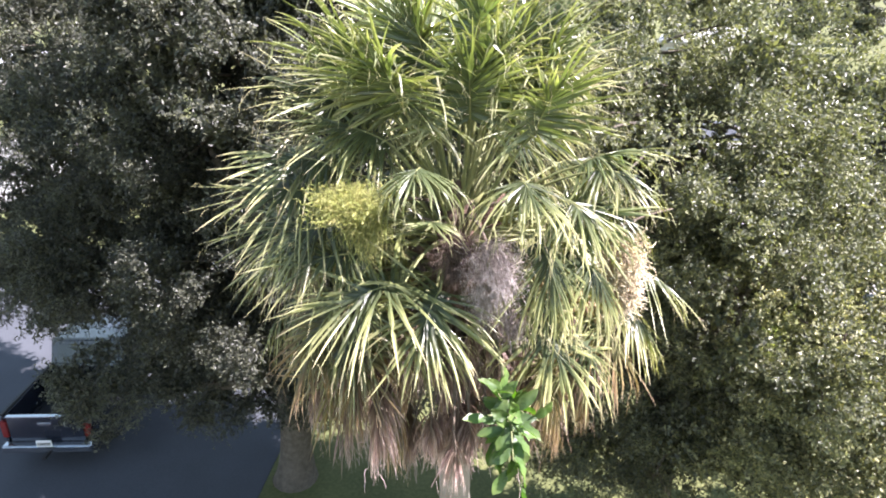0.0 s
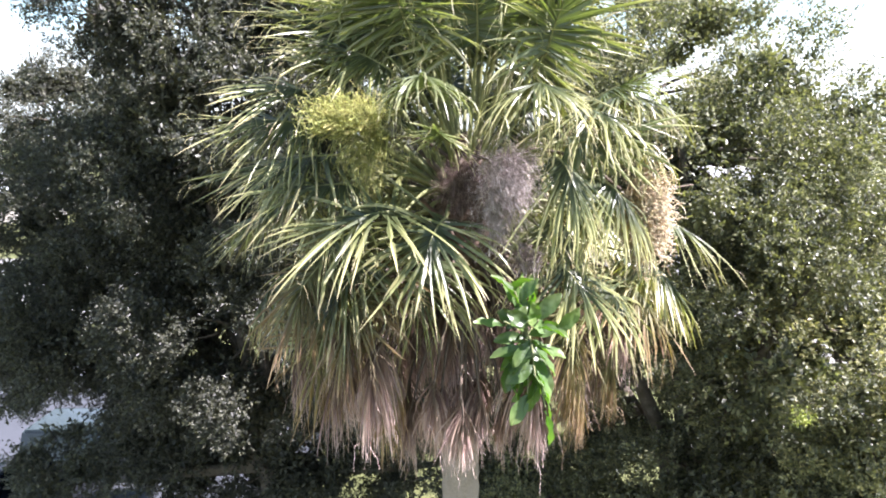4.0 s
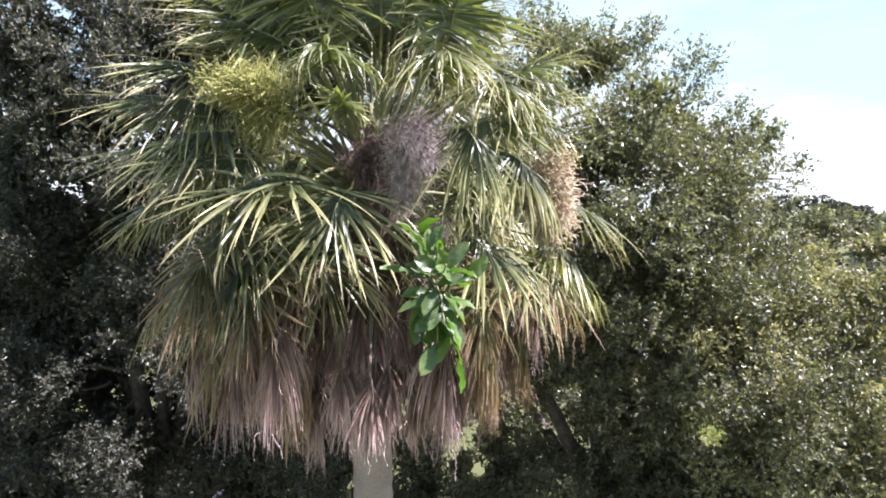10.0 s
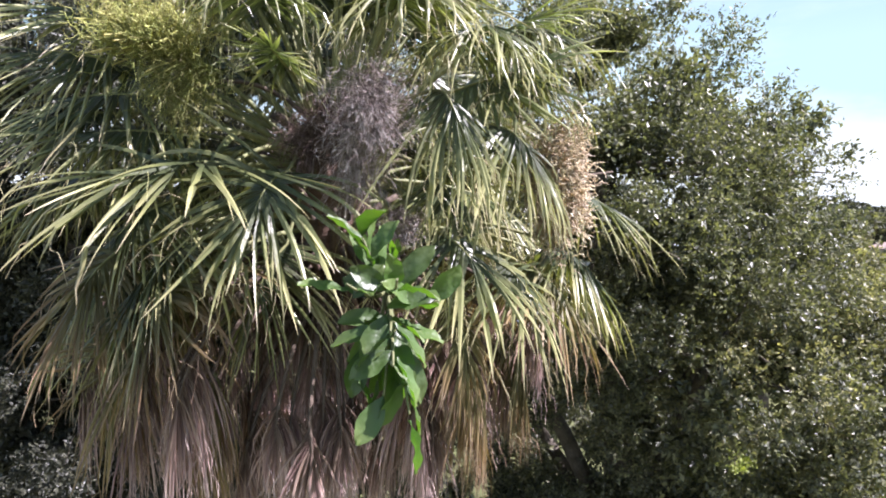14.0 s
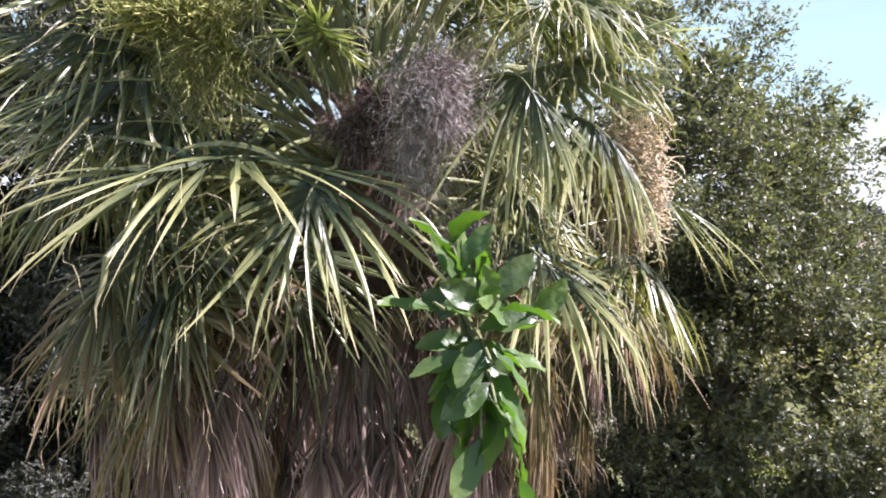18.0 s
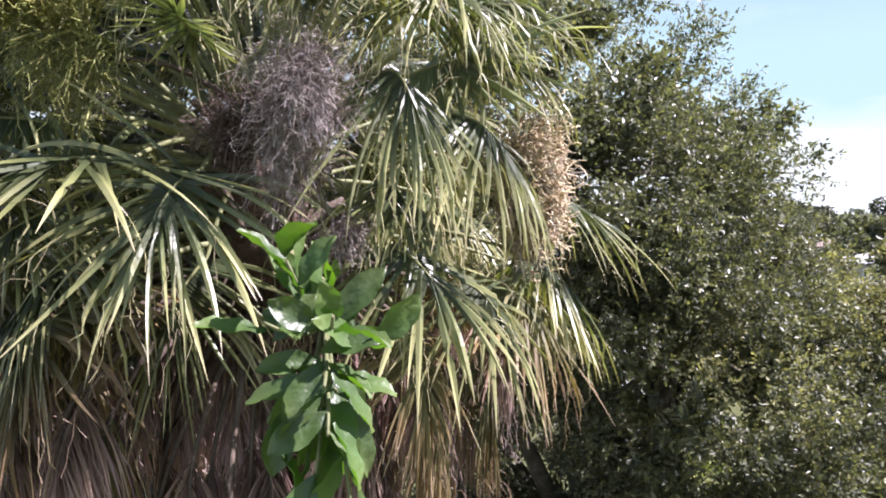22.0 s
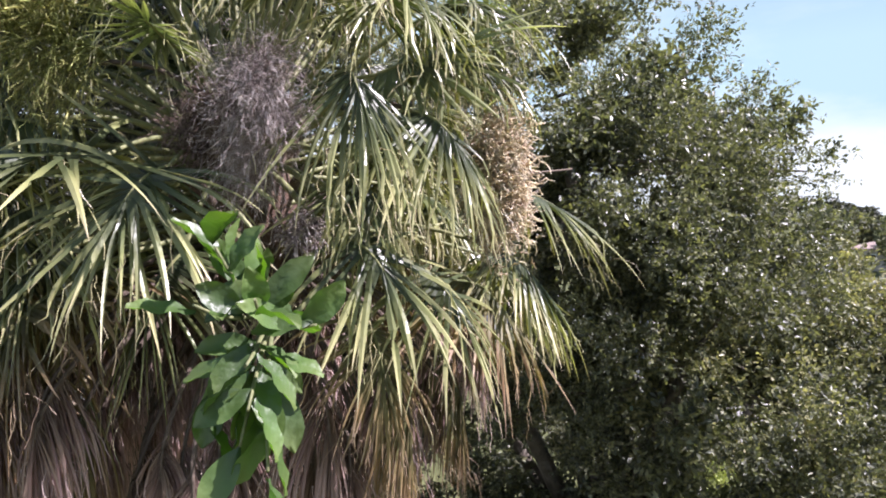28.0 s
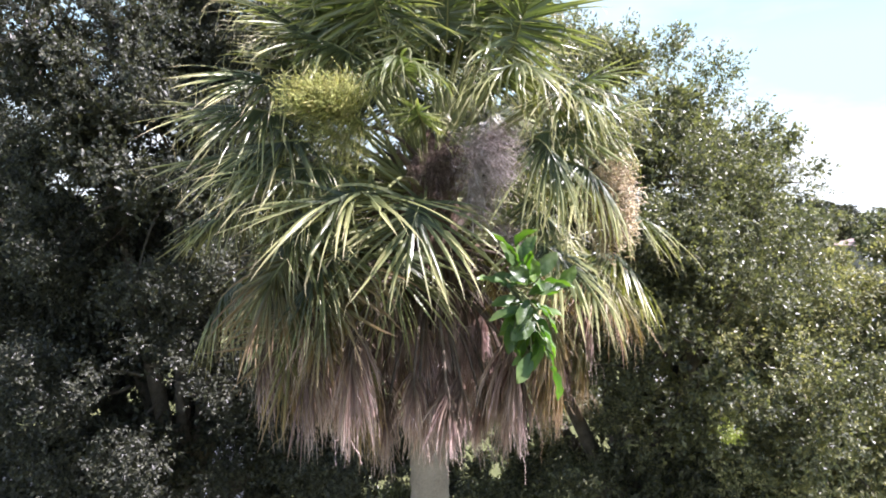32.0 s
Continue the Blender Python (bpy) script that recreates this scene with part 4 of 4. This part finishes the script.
def pickup():
    ob = thing("pickup_truck", "dark blue pickup truck parked in the shade of the oak", "pickup truck")
    W = 0.92
    part("chassis", prism(bmesh.new(), [(0.05, 0.42), (5.35, 0.42), (5.35, 0.62), (0.05, 0.62)], -W + 0.06, W - 0.06), PLASTIC, ob)
    for sx in (-1, 1):
        lo, hi = (sx * W, sx * (W - 0.09)) if sx < 0 else (W - 0.09, W)
        bm = prism(bmesh.new(), [(0.06, 0.55), (1.95, 0.55), (1.95, 1.30), (0.06, 1.27)], lo, hi, 0.02)
        part("bed_side", bm, PAINT, ob)
        bm = box(bmesh.new(), (sx * W - 0.035 - 0.04 * (sx + 0), 0.06, 1.28), (sx * W + 0.035 - 0.04 * (sx + 0), 1.95, 1.32), 0.01)
        part("bed_rail", bm, PLASTIC, ob)
        bm = box(bmesh.new(), (sx * (W - 0.07) - 0.07, -0.012, 0.78), (sx * (W - 0.07) + 0.07, 0.07, 1.18), 0.015)
        part("tail_light", bm, RED_LENS, ob, "red tail light")
        bm = box(bmesh.new(), (sx * (W + 0.12) - 0.1, 3.55, 1.12), (sx * (W + 0.12) + 0.1, 3.68, 1.30), 0.03)
        part("wing_mirror", bm, PLASTIC, ob)
        for y in (1.05, 4.45):
            wheel(ob, sx * (W - 0.10), y)
    part("bed_floor", box(bmesh.new(), (-W + 0.1, 0.08, 0.66), (W - 0.1, 1.95, 0.72), 0.01), PLASTIC, ob, "black ribbed bed liner")
    gate = part("tailgate", box(bmesh.new(), (-W + 0.15, 0.0, 0.66), (W - 0.15, 0.075, 1.27), 0.015), PAINT, ob)
    part("handle", box(bmesh.new(), (-0.14, -0.025, 1.08), (0.14, 0.0, 1.15), 0.01), CHROME, gate, "bright metal tailgate handle")
    part("edge_trim", box(bmesh.new(), (-W + 0.15, -0.008, 1.27), (W - 0.15, 0.085, 1.295), 0.006), CHROME, gate)
    part("cab", prism(bmesh.new(), [(1.98, 0.55), (4.0, 0.55), (4.0, 1.12), (3.55, 1.80), (2.25, 1.84), (2.0, 1.30)], -W + 0.03, W - 0.03, 0.05), PAINT, ob)
    part("rear_window", prism(bmesh.new(), [(2.015, 1.33), (2.19, 1.72), (2.175, 1.73), (1.99, 1.34)], -W + 0.22, W - 0.22, 0), GLASS, ob, "dark rear window")
    part("windscreen", prism(bmesh.new(), [(3.99, 1.16), (3.60, 1.76), (3.615, 1.77), (4.01, 1.17)], -W + 0.12, W - 0.12, 0), GLASS, ob, "dark windscreen")
    part("bonnet", prism(bmesh.new(), [(3.95, 0.55), (5.35, 0.55), (5.35, 1.02), (5.15, 1.10), (3.95, 1.16)], -W + 0.03, W - 0.03, 0.05), PAINT, ob)
    bump = part("rear_bumper", box(bmesh.new(), (-W, -0.16, 0.48), (W, 0.04, 0.66), 0.03), CHROME, ob, "chrome rear bumper")
    plate = part("number_plate", box(bmesh.new(), (-0.155, -0.178, 0.66), (0.155, -0.163, 0.82), 0.004), WHITE_PAINT, bump, "white number plate")
    for k in range(6):
        x = -0.115 + k * 0.046
        part("plate_mark", box(bmesh.new(), (x - 0.013, -0.184, 0.70), (x + 0.013, -0.178, 0.77)), PLASTIC, bump)
    part("tow_hitch", box(bmesh.new(), (-0.04, -0.3, 0.42), (0.04, 0.0, 0.49), 0.01), PLASTIC, ob)
    ob.matrix_basis = pose(-8.83, 10.05, 0.015, 0, 0, 6.5)
    return ob


pickup()

# ---- houses and trees in the distance ----
ROOF_RED = surface("dull_red_roof", [(0.3, (0.25, 0.185, 0.165)), (0.7, (0.36, 0.275, 0.25))], 1.5, 0.85, 0.3, 20)
STUCCO = surface("pale_stucco", [(0.3, (0.40, 0.37, 0.34)), (0.7, (0.52, 0.48, 0.45))], 2, 0.9, 0.2, 30)
ROOF_GREY = surface("grey_roof", [(0.3, (0.30, 0.30, 0.31)), (0.7, (0.45, 0.45, 0.46))], 1.5, 0.8, 0.3, 20)
ROOF_WHITE = surface("white_roof", [(0.3, (0.36, 0.37, 0.38)), (0.7, (0.48, 0.49, 0.50))], 1.0, 0.6, 0.1, 20)


def house(x, y, rz, w, d, h, rise, roof_mat, label):
    ob = thing("house", label, "house", group="houses along the street")
    bm = bmesh.new()
    box(bm, (-w / 2, -d / 2, 0), (w / 2, d / 2, h))
    wall = part("wall", bm, STUCCO, ob)
    bm = bmesh.new()
    o, r = 0.5, max(w - d, 1.0) / 2
    base = [bm.verts.new(p) for p in ((-w / 2 - o, -d / 2 - o, h), (w / 2 + o, -d / 2 - o, h), (w / 2 + o, d / 2 + o, h), (-w / 2 - o, d / 2 + o, h))]
    low = [bm.verts.new(v.co - Vector((0, 0, 0.18))) for v in base]
    ridge = [bm.verts.new((-r, 0, h + rise)), bm.verts.new((r, 0, h + rise))]
    for f in ((base[0], base[1], ridge[1], ridge[0]), (base[2], base[3], ridge[0], ridge[1]), (base[1], base[2], ridge[1]), (base[3], base[0], ridge[0]), tuple(low[::-1])):
        bm.faces.new(f)
    for k in range(4):
        bm.faces.new((low[k], low[(k + 1) % 4], base[(k + 1) % 4], base[k]))
    part("roof", bm, roof_mat, ob)
    for k, wx in enumerate(np.linspace(-w / 2 + 1.6, w / 2 - 1.6, 4)):
        if k == 2:
            door = part("door", box(bmesh.new(), (wx - 0.5, -d / 2 - 0.06, 0), (wx + 0.5, -d / 2, 2.1), 0.01), WHITE_PAINT, ob)
            continue
        win = part("window", box(bmesh.new(), (wx - 0.8, -d / 2 - 0.06, 0.9), (wx + 0.8, -d / 2, 2.2), 0.01), WHITE_PAINT, ob)
        part("pane", box(bmesh.new(), (wx - 0.7, -d / 2 - 0.075, 1.0), (wx + 0.7, -d / 2 - 0.062, 2.1)), GLASS, win, "dark window pane")
    ob.matrix_basis = pose(x, y, 0, 0, 0, rz)
    return ob


house(54, 58, -35, 15, 9, 2.7, 1.4, ROOF_GREY, "low house with a grey roof among trees")
house(69, 81, -40, 19, 11, 2.9, 1.9, ROOF_RED, "low house with a dull red tiled roof")
house(86, 94, -30, 18, 10, 3.0, 1.5, ROOF_WHITE, "distant house with a pale roof")
house(98, 92, -45, 18, 10, 3.0, 1.6, ROOF_GREY, "distant house with a grey roof")
house(30, 92, -15, 16, 10, 3.0, 1.5, ROOF_GREY, "distant house half hidden by trees")
house(-52, 60, 20, 16, 10, 3.0, 1.5, ROOF_WHITE, "pale-roofed house beyond the yard")


def far_tree(seed, mat):
    g = np.random.default_rng(seed)
    ob = thing("tree", "rounded green tree in the distance", "tree", group="distant trees")
    z = np.linspace(0, 3.2, 6)
    capped_tube("trunk", np.stack([0.1 * np.sin(z), 0 * z, z], 1), np.linspace(0.22, 0.12, 6), OAK_BARK, ob, 7)
    q = 2400
    lumps = np.concatenate([g.normal(0, 1.25, (9, 2)), g.uniform(2.6, 5.8, (9, 1))], 1)
    own = g.integers(0, 9, q)
    e = unit(g.normal(0, 1, (q, 3)))
    p = lumps[own] + e * (g.uniform(0.9, 1.6, 9)[own] * (1 - np.abs(g.normal(0, 0.2, q))))[:, None]
    a = unit(g.normal(0, 1, (q, 3)))
    b = unit(np.cross(a, g.normal(0, 1, (q, 3))))
    L = g.uniform(0.18, 0.38, (q, 1))
    V = np.stack([p - a * L, p + b * L * 0.5, p + a * L, p - b * L * 0.5], 1)
    tagged(under(new("crown", mesh_of("crown", V, np.arange(q * 4).reshape(-1, 4), mat, smooth=False)), ob), "leafy crown", kind="stuff")
    return ob


kinds = [far_tree(71, OAK), far_tree(72, OAK_SUNLIT), far_tree(73, OAK)]
spots = []
g = np.random.default_rng(5)
for k in range(64):
    bearing = radians(g.uniform(14, 66))
    dist = [g.uniform(26, 55), g.uniform(95, 130), g.uniform(130, 190)][k % 3]
    if k % 3 == 0 and not 33 < math.degrees(bearing) < 62:
        bearing = radians(g.uniform(20, 34))
    tall = {0: g.uniform(0.62, 0.95), 1: g.uniform(0.9, 1.25), 2: g.uniform(1.2, 1.7)}[k % 3]
    spots.append((0.6 + dist * math.sin(bearing), dist * math.cos(bearing), tall))
for k in range(14):
    bearing = radians(g.uniform(-62, -24))
    dist = g.uniform(60, 150)
    spots.append((dist * math.sin(bearing), dist * math.cos(bearing), g.uniform(0.9, 1.5)))
for k, (x, y, tall) in enumerate(spots):
    src = kinds[k % 3]
    m = pose(x, y, 0, 0, 0, k * 77 % 360) @ Matrix.Diagonal((tall * 1.15, tall * 1.15, tall, 1))
    if k < 3:
        src.matrix_basis = m
    else:
        c = copy_thing(src, Matrix())
        c.matrix_basis = m

# ---- banana plant ----
BANANA = leafy("banana_leaf", [(0.0, (0.065, 0.105, 0.035)), (0.6, (0.10, 0.145, 0.045)), (1.0, (0.22, 0.20, 0.07))], (1.5, 2.0, 0.5), 0.35, 0.6, 0.35, 0.3)


def banana(x, y):
    g = np.random.default_rng(12)
    ob = thing("banana_plant", "tall banana plant with broad bright green leaves", "banana plant", (x, y, 0))
    for k in range(3):
        bx, by = x + g.normal(0, 0.35), y + g.normal(0, 0.35)
        top = g.uniform(4.9, 5.5)
        z = np.linspace(0, top, 6)
        capped_tube("stem", np.stack([bx + 0.03 * z, by + 0 * z, z], 1), np.linspace(0.16, 0.08, 6), FIG_STEM, ob, 10, "green banana stem")
        for q in range(7):
            az, el = q * 2.4 + k, g.uniform(0.5, 1.35)
            S = 12
            t = np.linspace(0, 1, S)
            e = el - 1.5 * t ** 1.5
            h = np.array([math.cos(az), math.sin(az), 0])
            d = np.cos(e)[:, None] * h + np.sin(e)[:, None] * np.array([0, 0, 1])
            P = np.array([bx + 0.03 * top, by, top]) + np.cumsum(d * 2.1 / S, 0)
            side = np.cross(h, [0, 0, 1.0])
            wd = 0.30 * np.sin(np.pi * np.clip(t, 0.02, 0.98)) ** 0.6
            jag = 1 - 0.25 * g.random((S, 2))
            drop = np.array([0, 0, -0.35])
            V = np.stack([P + side * (wd * jag[:, 0])[:, None] + drop * wd[:, None], P, P - side * (wd * jag[:, 1])[:, None] + drop * wd[:, None]], 1)
            i, j = np.meshgrid(np.arange(S - 1), np.arange(2), indexing="ij")
            b = i * 3 + j
            under(new("leaf", mesh_of("leaf", V, np.stack([b, b + 1, b + 4, b + 3], -1).reshape(-1, 4), BANANA, np.broadcast_to(t[:, None], (S, 3)))), ob)
    return ob


banana(16.9, 18.7)

# ---- sunlit shrubs behind the oaks ----
LIME = leafy("lime_shrub_leaf", [(0.0, (0.15, 0.19, 0.050)), (0.5, (0.24, 0.28, 0.075)), (1.0, (0.38, 0.38, 0.12))], (1.5, 1.7, 0.5), 0.45, 0.4, 0.3, 0.4, by_leaf=True)


def shrub(x, y, wide, tall, seed):
    """A loose rounded shrub: stems from the ground and small leaves in uneven clusters."""
    g = np.random.default_rng(seed)
    ob = thing("shrub", "sunlit yellow-green shrub on the lawn behind the oaks", "shrub", (x, y, 0), group="shrubs on the lawn")
    heads = np.stack([x + g.normal(0, wide * 0.45, 16), y + g.normal(0, wide * 0.45, 16), g.uniform(0.35, 0.95, 16) * tall], 1)
    t = np.linspace(0, 1, 6)[:, None]
    for head in heads:
        foot = np.array([x, y, 0]) + np.array([*g.normal(0, 0.06, 2), 0])
        capped_tube("stem", foot + (head - foot) * t + np.array([0, 0, 0.15]) * np.sin(t * np.pi), np.linspace(0.018, 0.005, 6), OAK_BARK, ob, 5)
    q = 3200
    own = g.integers(0, 16, q)
    p = heads[own] + unit(g.normal(0, 1, (q, 3))) * (g.uniform(0.16, 0.34, 16)[own] * g.random(q) ** 0.4)[:, None] * wide
    p[:, 2] = np.maximum(p[:, 2], 0.08)
    a = unit(g.normal(0, 1, (q, 3)) + np.array([0, 0, 0.3]))
    b = unit(np.cross(a, g.normal(0, 1, (q, 3))))
    L = g.uniform(0.04, 0.085, (q, 1)) * wide
    V = np.stack([p, p + a * L * 0.5 + b * L * 0.3, p + a * L, p + a * L * 0.5 - b * L * 0.3], 1)
    tagged(under(new("foliage", mesh_of("foliage", V, np.arange(q * 4).reshape(-1, 4), LIME, smooth=False)), ob), "bright small leaves", kind="stuff")
    return ob


for k, (x, y, wide, tall) in enumerate([(9.0, 17.4, 1.3, 1.7), (7.6, 15.6, 1.0, 1.3), (10.2, 19.2, 1.2, 1.5)]):
    shrub(x, y, wide, tall, 60 + k)
